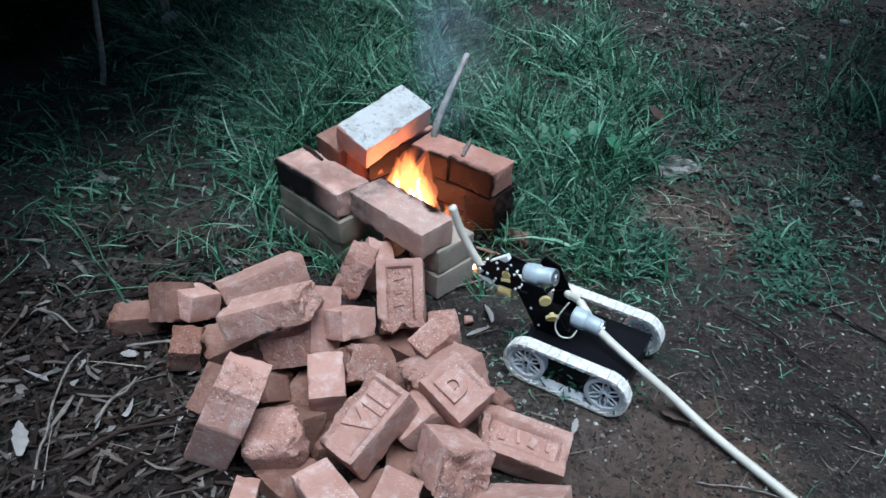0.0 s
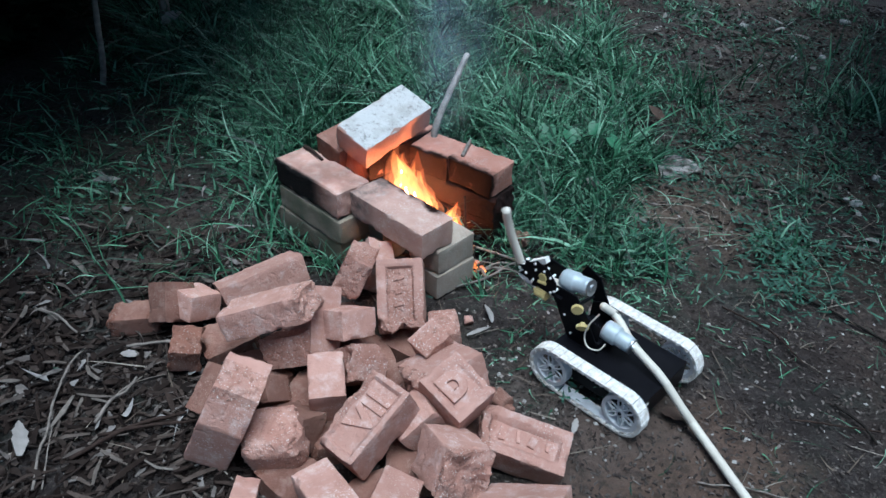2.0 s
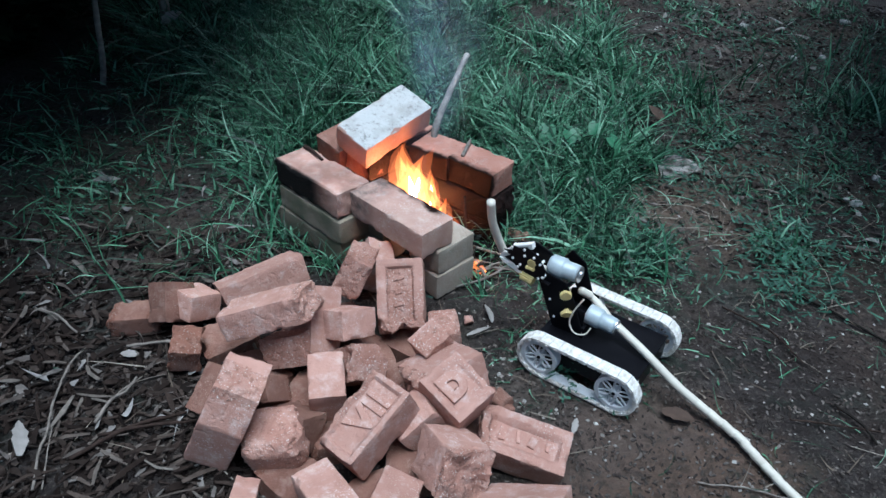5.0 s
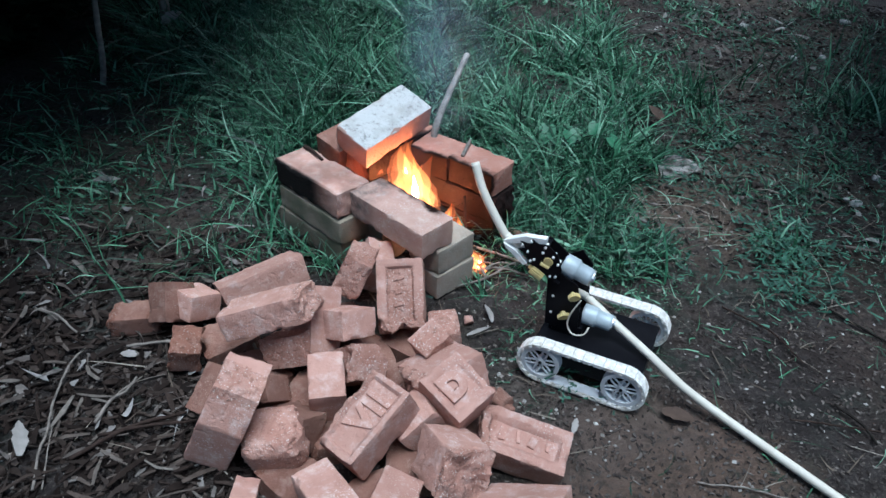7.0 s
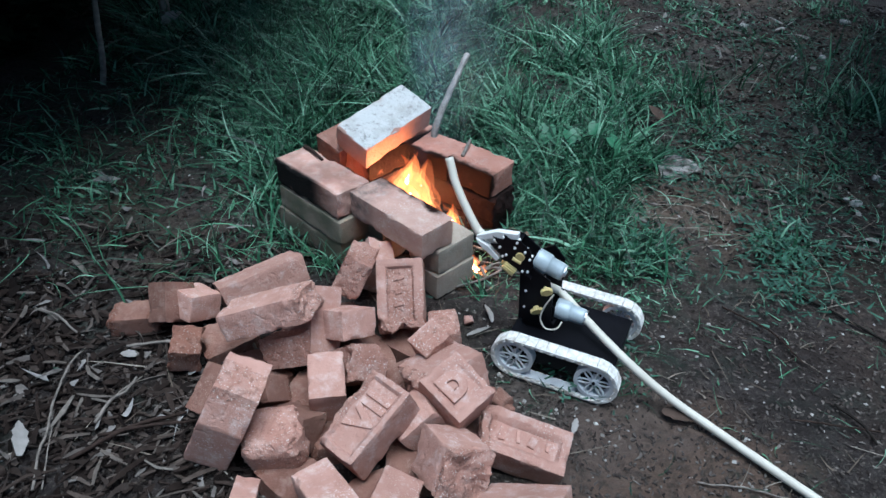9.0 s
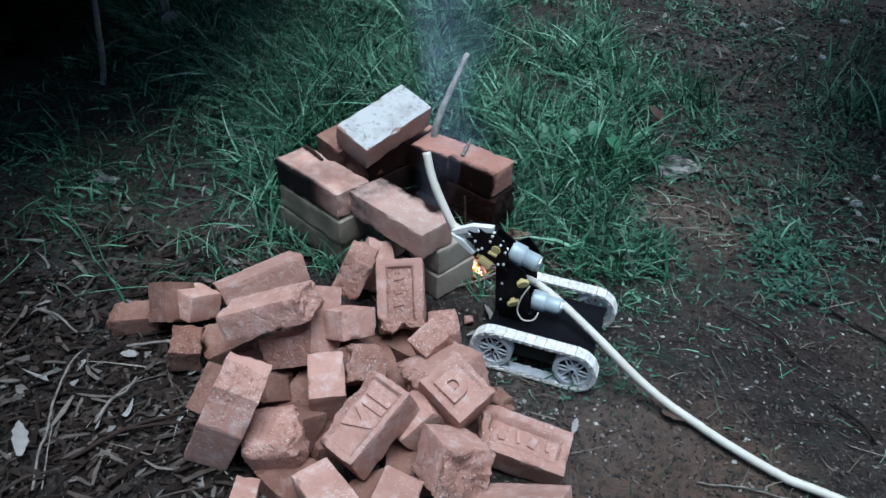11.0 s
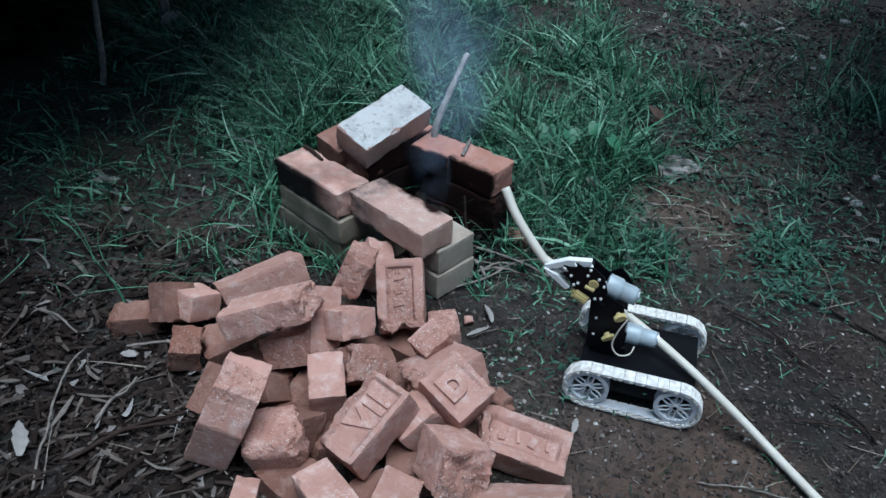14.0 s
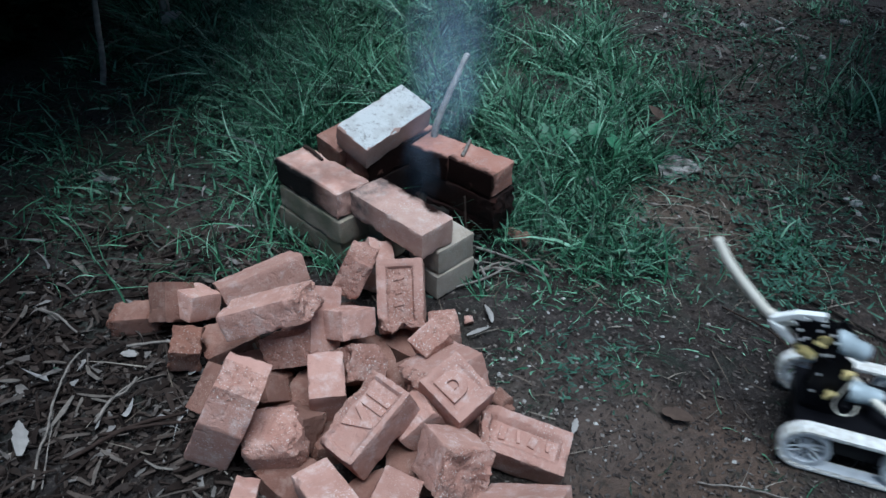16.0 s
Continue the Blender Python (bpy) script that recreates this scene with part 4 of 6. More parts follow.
stick("straw_stalk", [(-0.653, 0.775, 0.008), (-0.674, 0.85, 0.012), (-0.688, 0.90, 0.014)], 0.0015, M_STALK, "thin dry fibre beside the long stalk", "stalk", 0.0012)
stick("straw_stalk", [(-0.616, 0.914, 0.014), (-0.603, 0.96, 0.022), (-0.585, 0.99, 0.018), (-0.581, 1.03, 0.012)], 0.0034, M_STALK, "split greyish dry stalk on the litter", "stalk", 0.0016)
stick("straw_stalk", [(-0.622, 0.93, 0.010), (-0.60, 0.985, 0.014), (-0.572, 1.035, 0.010)], 0.0018, M_STALK, "thin dry fibre beside the split stalk", "stalk", 0.0016)
stick("twig", [(-0.63, 0.835, 0.012), (-0.55, 0.90, 0.020), (-0.46, 0.945, 0.014)], 0.0042, M_BARK_DARK, "dark dry twig on the litter", wobble=0.002)
stick("twig", [(-0.60, 0.885, 0.014), (-0.52, 0.905, 0.020), (-0.43, 0.93, 0.010)], 0.0034, M_BARK_DARK, "dark dry twig on the litter", wobble=0.002)
stick("twig", [(-0.86, 1.22, 0.010), (-0.80, 1.19, 0.022), (-0.745, 1.15, 0.010)], 0.003, M_STALK, "curved dry twig on the litter", wobble=0.002)
stick("twig", [(-0.63, 1.115, 0.010), (-0.56, 1.125, 0.016), (-0.50, 1.13, 0.010)], 0.003, M_STALK, "dry twig lying by the heap", wobble=0.002)
stick("twig", [(0.80, 1.355, 0.004), (0.87, 1.28, 0.006), (0.95, 1.19, 0.004)], 0.0035, M_CHAR, "thin dark twig on the bare earth")
stick("twig", [(0.62, 1.30, 0.004), (0.70, 1.22, 0.008), (0.74, 1.13, 0.004)], 0.0022, M_BARK_DARK, "thin dark twig on the bare earth", wobble=0.002)
stick("twig", [(0.66, 0.98, 0.004), (0.74, 0.965, 0.007), (0.82, 0.955, 0.004)], 0.002, M_BARK_DARK, "thin dark twig on the bare earth", wobble=0.002)
stick("twig", [(0.45, 0.83, 0.004), (0.53, 0.82, 0.007), (0.60, 0.80, 0.004)], 0.002, M_STALK, "thin pale stalk on the bare earth", wobble=0.002)
stick("twig", [(0.76, 1.02, 0.004), (0.79, 0.97, 0.006), (0.80, 0.925, 0.004)], 0.003, M_CHAR, "thin dark twig on the bare earth")
stick("sapling", [(-1.150, 2.36, -0.01), (-1.158, 2.42, 0.05), (-1.205, 2.56, 0.17), (-1.25, 2.72, 0.36), (-1.27, 2.80, 0.60), (-1.29, 2.84, 0.95)], 0.0105, M_STICK, "thin bare grey sapling stem in the grass", "sapling", 0.002, 0.6)


rnd = random.Random(21)
for i in range(12):
    x, y, a, l = rnd.gauss(0.10, 0.05), rnd.gauss(1.405, 0.03), rnd.uniform(-0.9, 0.9), rnd.uniform(0.025, 0.055)
    c, q = l * math.cos(a), l * math.sin(a)
    stick("twig", [(x - c, y - q, 0.006), (x, y + rnd.uniform(-0.006, 0.006), rnd.uniform(0.008, 0.020)), (x + c, y + q, 0.005)], rnd.uniform(0.0016, 0.0032), rnd.choice((M_STALK, M_CHAR, M_BARK_DARK, M_STICK)), "short dry twig scattered by the hearth mouth", wobble=0.001)


def bm_leaf(length, width, curl=0.25, fold=0.25, heart=False, n=8, thick=0.0006, ragged=0.0):
    """A leaf along +x with a folded midrib, thin but solid."""
    bm = bmesh.new()
    rows = []
    for side in (1, -1):
        grid = []
        for i in range(n + 1):
            t = i / n
            w = width / 2 * (math.sin(math.pi * min(1, t * 0.92 + 0.08)) ** (0.6 if heart else 0.85)) * (1.25 - 0.75 * t if heart else 1)
            z = -curl * length * t * t
            w *= 1 + ragged * math.sin(i * 2.7 + length * 400)
            row = []
            for s in (-1, -0.5, 0, 0.5, 1):
                back = -0.18 * length * abs(s) * (1 - t) ** 3 if heart else 0
                row.append(bm.verts.new((length * t + back, w * s, z + fold * w * abs(s) + side * thick / 2)))
            grid.append(row)
        rows.append(grid)
    for g, flip in ((rows[0], False), (rows[1], True)):
        for a, b in zip(g, g[1:]):
            for k in range(4):
                f = (a[k], b[k], b[k + 1], a[k + 1])
                bm.faces.new(f[::-1] if not flip else f)
    return bm


def loose_leaf(m, length, width, material, label, curl=0.2):
    ob = link("fallen_leaf", bm_leaf(length, width, curl, ragged=0.16), material, smooth=True)
    ob.matrix_world = m
    tagged(ob, label, "leaf")
    return ob


loose_leaf(pose(-0.712, 0.830, 0.022, 35, -12, 108), 0.080, 0.027, M_PALELEAF, "pale curled dry leaf on the litter")
loose_leaf(pose(0.108, 1.222, 0.008, 35, -10, 97), 0.058, 0.018, M_PALELEAF, "bleached dry leaf on the earth")
loose_leaf(pose(0.055, 1.175, 0.012, 5, -8, 25), 0.055, 0.010, M_PALELEAF, "pale narrow dry leaf by the heap", 0.05)
loose_leaf(pose(0.388, 1.775, 0.045, 12, 40, 268), 0.050, 0.048, M_PALELEAF, "tan dry leaf caught in the grass")
loose_leaf(pose(0.245, 0.925, 0.01, 10, -10, 70), 0.04, 0.012, M_PALELEAF, "pale curled dry leaf on the earth")
loose_leaf(pose(0.42, 0.985, 0.010, 5, -5, -20), 0.06, 0.03, M_DRYLEAF, "brown dry leaf lying flat on the earth", 0.1)
loose_leaf(pose(-1.04, 2.70, 0.08, 10, -30, 40), 0.085, 0.06, M_PALELEAF, "pale dry leaf caught in the grass")
loose_leaf(pose(-0.93, 1.72, 0.02, 10, -10, 10), 0.07, 0.02, M_PALELEAF, "pale dry leaf on the earth")
loose_leaf(pose(0.66, 2.14, 0.03, 10, -35, 120), 0.07, 0.045, M_DRYLEAF, "brown dry leaf caught in the grass")
loose_leaf(pose(-0.60, 1.085, 0.014, 6, -4, 170), 0.034, 0.022, M_PALELEAF, "bleached dry leaf on the litter", 0.05)


def bark_slab():
    verts, faces = rounded_block(0.165, 0.085, 0.008, 0.006, 0.003, 91, 0.002, broken=0.02, broken2=0.03)
    for v in verts:
        back = max(0.0, (v.y + 0.0425) / 0.085)
        v.x *= 1 - 0.75 * back
        v.z += 0.014 * back * (1 - 0.7 * back)
    ob = raw("bark_slab", verts, faces, M_BARK, smooth=True)
    ob.matrix_world = pose(0.648, 1.895, 0.016, 8, -2, 20)
    tagged(ob, "pale weathered slab of bark on the grass edge", "bark")


bark_slab()


def chunk(x, y, z, size, seed, material, label):
    verts, faces = rounded_block(size, size * 0.75, size * 0.6, size / 9, size * 0.16, seed, 0.0012, broken=size * 0.25, broken2=size * 0.15)
    ob = raw("brick_chip", verts, faces, material, smooth=True)
    ob.matrix_world = pose(x, y, z, 15, 10, seed * 40)
    tagged(ob, label, "brick chip", "brick chips on the earth")


for i, (x, y, s) in enumerate(((0.188, 1.520, 0.05), (0.060, 1.228, 0.028), (0.118, 1.000, 0.045), (0.100, 1.02, 0.03), (0.135, 0.985, 0.025), (0.17, 1.545, 0.04))):
    chunk(x, y, s * 0.24, s, 60 + i, M_BRICK_DARK if i != 1 else M_BRICK, "small red brick chip lying on the earth")


def weed(x, y, leaves, label):
    plant = new("broadleaf_weed", None)
    plant.matrix_world = pose(x, y, 0)
    tagged(plant, label, "weed")
    part("stem", bm_tube([(0, 0, -0.01), (0.004, 0.002, 0.03), (0.002, 0.006, 0.06)], 0.0022, 8, 6), M_LEAF, plant)
    for dx, dy, dz, size, turn, tilt in leaves:
        leaf = part("leaf", bm_leaf(size * 1.25, size * 1.2, 0.15, 0.2, heart=True), M_LEAF, plant, smooth=True)
        leaf.matrix_local = pose(dx, dy, dz + 0.035, 0, tilt, turn)
        part("leaf_stalk", bm_tube([(0.002, 0.004, 0.04), (dx * 0.5, dy * 0.5, dz * 0.9 + 0.02), (dx, dy, dz + 0.035)], 0.0011, 8, 5), M_LEAF, plant)


weed(0.315, 1.95, [(-0.029, 0.008, 0.062, 0.042, 262, 38), (0.030, -0.010, 0.058, 0.036, 285, 35), (0.004, 0.05, 0.07, 0.030, 100, 20)], "broad-leaved green weed with heart-shaped leaves in the grass")
weed(0.438, 1.94, [(0.016, -0.030, 0.056, 0.040, 318, 32), (-0.014, 0.030, 0.068, 0.034, 240, 36), (0.03, 0.05, 0.06, 0.030, 60, 15)], "broad-leaved green weed beside the bark slab")


# ---------------------------------------------------------------- grass, weeds and litter
class Bag:
    """Vertices and faces of many small pieces."""

    def __init__(self):
        self.v, self.f = [], []

    def blade(self, x, y, z, h, w, turn, lean, droop, seg=4, twist=0.0):
        n0 = len(self.v)
        dx, dy = math.cos(turn), math.sin(turn)
        px, py = -math.sin(turn + twist), math.cos(turn + twist)
        bend = math.sin(x * 913.7 + y * 571.3 + turn * 7) * 1.1
        for i in range(seg + 1):
            t = i / seg
            out = h * (lean * t + droop * t * t)
            if seg > 3:
                dx, dy = dx + px * bend / seg, dy + py * bend / seg
            up = h * (t - 0.45 * droop * t * t * t - 0.12 * lean * t)
            ww = w * (1 - t ** 2.2) * 0.5 + 0.0002
            cx, cy, cz = x + dx * out, y + dy * out, z + max(up, 0.003 + 0.002 * t) if h > 0 else z
            self.v.append((cx + px * ww, cy + py * ww, cz))
            self.v.append((cx - px * ww, cy - py * ww, cz + ww * 0.5))
        for i in range(seg):
            a = n0 + 2 * i
            self.f.append((a, a + 1, a + 3, a + 2))

    def chip(self, x, y, z, l, w, t, turn, tilt, roll):
        m = Matrix.Translation((x, y, z)) @ Euler((roll, tilt, turn)).to_matrix().to_4x4()
        n0 = len(self.v)
        bend = random.uniform(-0.12, 0.12) * l
        for i, sx in enumerate((-0.5, 0.0, 0.5)):
            ww = w * (0.55 if i != 1 else 1.0) * random.uniform(0.7, 1.1)
            for sy, sz in ((-0.5, -0.5), (0.5, -0.5), (0.5, 0.5), (-0.5, 0.5)):
                q = m @ Vector((sx * l, sy * ww + (bend if i == 1 else 0), sz * t + (abs(bend) * 0.5 if i == 1 else 0)))
                self.v.append(q[:])
        for a in (n0, n0 + 4):
            for k in range(4):
                self.f.append((a + k, a + (k + 1) % 4, a + 4 + (k + 1) % 4, a + 4 + k))
        self.f.append((n0 + 3, n0 + 2, n0 + 1, n0))
        self.f.append((n0 + 8, n0 + 9, n0 + 10, n0 + 11))

    def pebble(self, x, y, z, r):
        n0 = len(self.v)
        a = random.uniform(0, 6.28)
        c, s = math.cos(a) * r, math.sin(a) * r
        k = random.uniform(0.5, 0.9)
        self.v += [(x + c, y + s, z), (x - s * k, y + c * k, z), (x - c, y - s, z), (x + s * k, y - c * k, z), (x + c * .2, y, z + r * 0.7), (x, y, z - r * 0.5)]
        for i in range(4):
            self.f.append((n0 + i, n0 + (i + 1) % 4, n0 + 4))
            self.f.append((n0 + (i + 1) % 4, n0 + i, n0 + 5))

    def make(self, name, material, label, category, smooth=False):
        ob = raw(name, self.v, self.f, material, smooth=smooth)
        return tagged(ob, label, category, kind="stuff")


def blob(x, y, cx, cy, rx, ry):
    return max(0.0, 1 - ((x - cx) / rx) ** 2 - ((y - cy) / ry) ** 2)


def clear_of_bricks(x, y):
    """Ground that no brick covers."""
    if -0.30 < x < 0.12:
        k = (x + 0.30) / 0.42
        if 1.36 - 0.03 * k < y < 1.76 and not (x < -0.26 and y > 1.62):
            if abs((x + 0.1) * 0.7 + (y - 1.55) * 0.7) < 0.2 and abs((x + 0.1) * 0.7 - (y - 1.55) * 0.7) < 0.19:
                return False
    return True


def grass_density(x, y):
    n = noise.noise(Vector((x * 2.1, y * 2.1, 7.7))) + 0.5 * noise.noise(Vector((x * 6, y * 6, 1.7)))
    d = 0.0
    rim = 0.62 + 0.16 * noise.noise(Vector((x * 4, y * 4, 33.1)))
    if x < rim:
        edge = 1.72 + 0.10 * noise.noise(Vector((x * 3, 0, 3.1))) - (0.30 if x < -0.42 else 0.0)
        d = min(1.0, max(0.0, (y - edge) / 0.30))
    else:
        clump = noise.noise(Vector((x * 3.3, y * 3.3, 21.3)))
        d = min(0.62, max(0.0, (y - 1.65) / 0.5)) * min(1.0, max(0.06, 0.35 + 1.9 * clump)) * (0.95 if x < 1.05 else 0.7)
    if y > 2.65 and x > 0.35:
        d *= 0.6
    d = max(d, 1.1 * blob(x, y, 0.30, 1.72, 0.27, 0.36), 0.8 * blob(x, y, 0.44, 1.50, 0.17, 0.18), 0.8 * blob(x, y, -0.43, 1.60, 0.12, 0.2))
    d = max(d, 0.42 * blob(x, y, 0.84, 1.53, 0.12, 0.13), 0.28 * blob(x, y, 0.80, 1.34, 0.13, 0.10), 0.75 * blob(x, y, 0.82, 2.30, 0.14, 0.16), 0.8 * blob(x, y, 1.40, 2.35, 0.2, 0.2))
    d = max(d, 0.62 * blob(x, y, 0.27, 1.13, 0.17, 0.19), 0.16 * blob(x, y, 0.26, 0.93, 0.14, 0.10), 0.13 * blob(x, y, 0.62, 0.84, 0.06, 0.05), 0.6 * blob(x, y, 0.32, 1.37, 0.3, 0.17))
    d = max(d, 0.30 * blob(x, y, -0.75, 1.50, 0.5, 0.32), 0.5 * blob(x, y, -0.45, 1.38, 0.12, 0.12), 0.18 * blob(x, y, -0.9, 1.25, 0.3, 0.2))
    d *= 1 - 0.9 * blob(x, y, 0.62, 1.68, 0.20, 0.20)
    d *= 1 - min(1.0, 1.6 * blob(x, y, -1.65, 2.75, 0.55, 0.75))
    d *= 1 - 0.75 * blob(x, y, -0.95, 2.15, 0.25, 0.35)
    # thin, trodden turf on the shaded side
    d *= 1 - 0.62 * min(1.0, max(0.0, (-0.48 - x) / 0.25)) * min(1.0, max(0.0, (2.5 - y) / 0.3))
    d *= 1 - 0.6 * blob(x, y, -0.72, 1.72, 0.20, 0.22)
    return d * (0.62 + 0.75 * n)


def plant_grass():
    grass, weeds, straw = Bag(), Bag(), Bag()
    rnd = random.Random(5)
    for _ in range(40000):
        y = 0.75 + 3.3 * rnd.random() ** 1.15
        x = (rnd.random() - 0.5) * 2 * (0.62 * y + 0.45)
        d = grass_density(x, y)
        if d < 0.06 or rnd.random() > d * 1.75 or not clear_of_bricks(x, y):
            continue
        tall = 0.35 + 0.75 * min(1.0, d)
        near = y < 1.4 and x > 0.1
        if x > 0.62:
            tall *= 0.55
        if 0.12 < x < 0.62 and y < 1.8:
            tall *= 0.62
        z = ground_height(x, y)
        for _ in range(rnd.randint(3, 7 if d > 0.5 else 4)):
            h = rnd.choice((0.035, 0.055, 0.08, 0.11, 0.15)) * rnd.uniform(0.7, 1.2) * tall * (0.42 if near else 0.7 if x < -0.5 and y < 2.2 else 1.0)
            if rnd.random() < 0.06:
                h *= 1.5
            a = rnd.uniform(0, 6.283)
            lean = rnd.uniform(0.02, 1.25) if not near else rnd.uniform(0.4, 1.6)
            grass.blade(x + rnd.gauss(0, 0.012), y + rnd.gauss(0, 0.012), z - 0.004, h * 1.08, rnd.uniform(0.0035, 0.0095) * (0.7 if near else 0.6 if x < -0.42 and y < 1.65 else 1.0), a, lean, rnd.uniform(0.0, 0.55), 4, rnd.uniform(-0.8, 0.8))
        if rnd.random() < 0.03:
            straw.blade(x, y, z, rnd.uniform(0.03, 0.08), 0.0024, rnd.uniform(0, 6.28), rnd.uniform(0.8, 1.6), 0.8, 4)
    # long blades leaning beside the stack and among the turf
    for cx, cy, s, n in ((-0.44, 1.60, 0.05, 26), (-0.40, 1.75, 0.08, 30), (0.33, 1.66, 0.08, 14), (0.20, 1.95, 0.25, 40), (-0.55, 2.1, 0.25, 45), (0.81, 2.34, 0.05, 60), (1.37, 2.30, 0.06, 60), (1.2, 2.55, 0.12, 40), (1.5, 2.75, 0.12, 40), (-0.2, 2.3, 0.5, 70)):
        for _ in range(n):
            x, y = rnd.gauss(cx, s), rnd.gauss(cy, s)
            if clear_of_bricks(x, y):
                grass.blade(x, y, ground_height(x, y), rnd.uniform(0.10, 0.19), rnd.uniform(0.003, 0.0065), rnd.uniform(0, 6.28), rnd.uniform(0.05, 0.6), rnd.uniform(0.05, 0.45), 6, rnd.uniform(-0.8, 0.8))
    # thin blades lying on the trodden side
    for _ in range(500):
        x, y = rnd.uniform(-1.35, -0.45), rnd.uniform(1.3, 2.5)
        grass.blade(x, y, ground_height(x, y) + 0.004, rnd.uniform(0.03, 0.075), rnd.uniform(0.002, 0.0042), rnd.uniform(0, 6.28), rnd.uniform(0.7, 2.2), rnd.uniform(0.2, 1.0), 5, rnd.uniform(-0.8, 0.8))
    # sparse low blades and chaff over the bare earth
    for _ in range(2600):
        x, y = rnd.uniform(0.08, 1.35), rnd.uniform(0.72, 2.0)
        n = noise.noise(Vector((x * 4.5, y * 4.5, 12.7)))
        if rnd.random() > 0.42 + 0.9 * n or not clear_of_bricks(x, y):
            continue
        bag = grass if rnd.random() < 0.62 else straw
        h = rnd.uniform(0.008, 0.026) if y < 1.25 else rnd.uniform(0.012, 0.045)
        bag.blade(x, y, ground_height(x, y) + 0.002, h, rnd.uniform(0.0016, 0.0036), rnd.uniform(0, 6.28), rnd.uniform(0.8, 2.4), rnd.uniform(0.0, 0.8), 4, rnd.uniform(-0.8, 0.8))
    # short grass against the foot of the stack
    for cx, cy, n in ((-0.345, 1.455, 30), (-0.27, 1.41, 26), (-0.22, 1.36, 16), (0.13, 1.50, 22), (0.155, 1.56, 34), (0.15, 1.64, 34), (-0.40, 1.50, 20)):
        for _ in range(n):
            x, y = rnd.gauss(cx, 0.022), rnd.gauss(cy, 0.018)
            grass.blade(x, y, ground_height(x, y), rnd.uniform(0.04, 0.12), rnd.uniform(0.003, 0.006), rnd.uniform(0, 6.28), rnd.uniform(0.1, 0.6), rnd.uniform(0.2, 0.9), 4, rnd.uniform(-0.8, 0.8))
    # dry wisps on the bare patch
    for _ in range(70):
        x, y = rnd.gauss(0.62, 0.10), rnd.gauss(1.66, 0.10)
        straw.blade(x, y, ground_height(x, y), rnd.uniform(0.02, 0.06), 0.0026, rnd.uniform(0, 6.28), rnd.uniform(0.8, 2.2), 1.0, 5)
    for _ in range(140):
        x, y = rnd.uniform(-1.2, 1.2), rnd.uniform(0.75, 2.6)
        if clear_of_bricks(x, y):
            straw.blade(x, y, ground_height(x, y) + 0.002, rnd.uniform(0.015, 0.05), 0.0022, rnd.uniform(0, 6.28), rnd.uniform(1.2, 3.0), 0.5, 3)
    # low weeds with small leaves
    spots = [(0.84, 1.52, 0.12, 330), (0.79, 1.36, 0.11, 260), (1.05, 1.45, 0.16, 170), (0.70, 1.84, 0.14, 200), (1.0, 1.75, 0.2, 200), (0.30, 1.10, 0.10, 180), (0.48, 1.50, 0.12, 200), (1.2, 2.2, 0.35, 900), (0.9, 2.1, 0.3, 700), (1.5, 2.7, 0.35, 700), (1.1, 2.9, 0.4, 600), (-0.9, 1.6, 0.3, 160), (0.2, 2.0, 0.4, 700), (-0.5, 2.2, 0.5, 700)]
    for k, (cx, cy, s, n) in enumerate(spots):
        big = 1.15 if k < 2 else 0.9
        for _ in range(n):
            x, y = rnd.gauss(cx, s * 0.6), rnd.gauss(cy, s * 0.6)
            if not clear_of_bricks(x, y):
                continue
            z = ground_height(x, y) + rnd.uniform(0.004, 0.045)
            weeds.blade(x, y, z, rnd.uniform(0.006, 0.014) * big, rnd.uniform(0.0025, 0.006) * big, rnd.uniform(0, 6.28), rnd.uniform(0.8, 2.2), 0.4, 3)
    grass.make("grass", M_GRASS, "long dark green grass in uneven tufts on the earth", "grass", True)
    weeds.make("weeds", M_WEED, "low small-leaved green weeds on the earth", "weeds", True)
    straw.make("dry_straw", M_STRAW, "dry straw wisps scattered on the earth", "straw", True)


def litter_cover(x, y):
    """How thickly the litter lies."""
    k = min(1.0, max(0.06, (1.62 - y) / 0.4)) * min(1.0, max(0.0, (-0.22 - x) / 0.2 + 0.25))
    return k * (0.55 + 0.9 * abs(noise.noise(Vector((x * 5, y * 5, 2.2)))) + 0.3 * noise.noise(Vector((x * 14, y * 14, 6.1))))


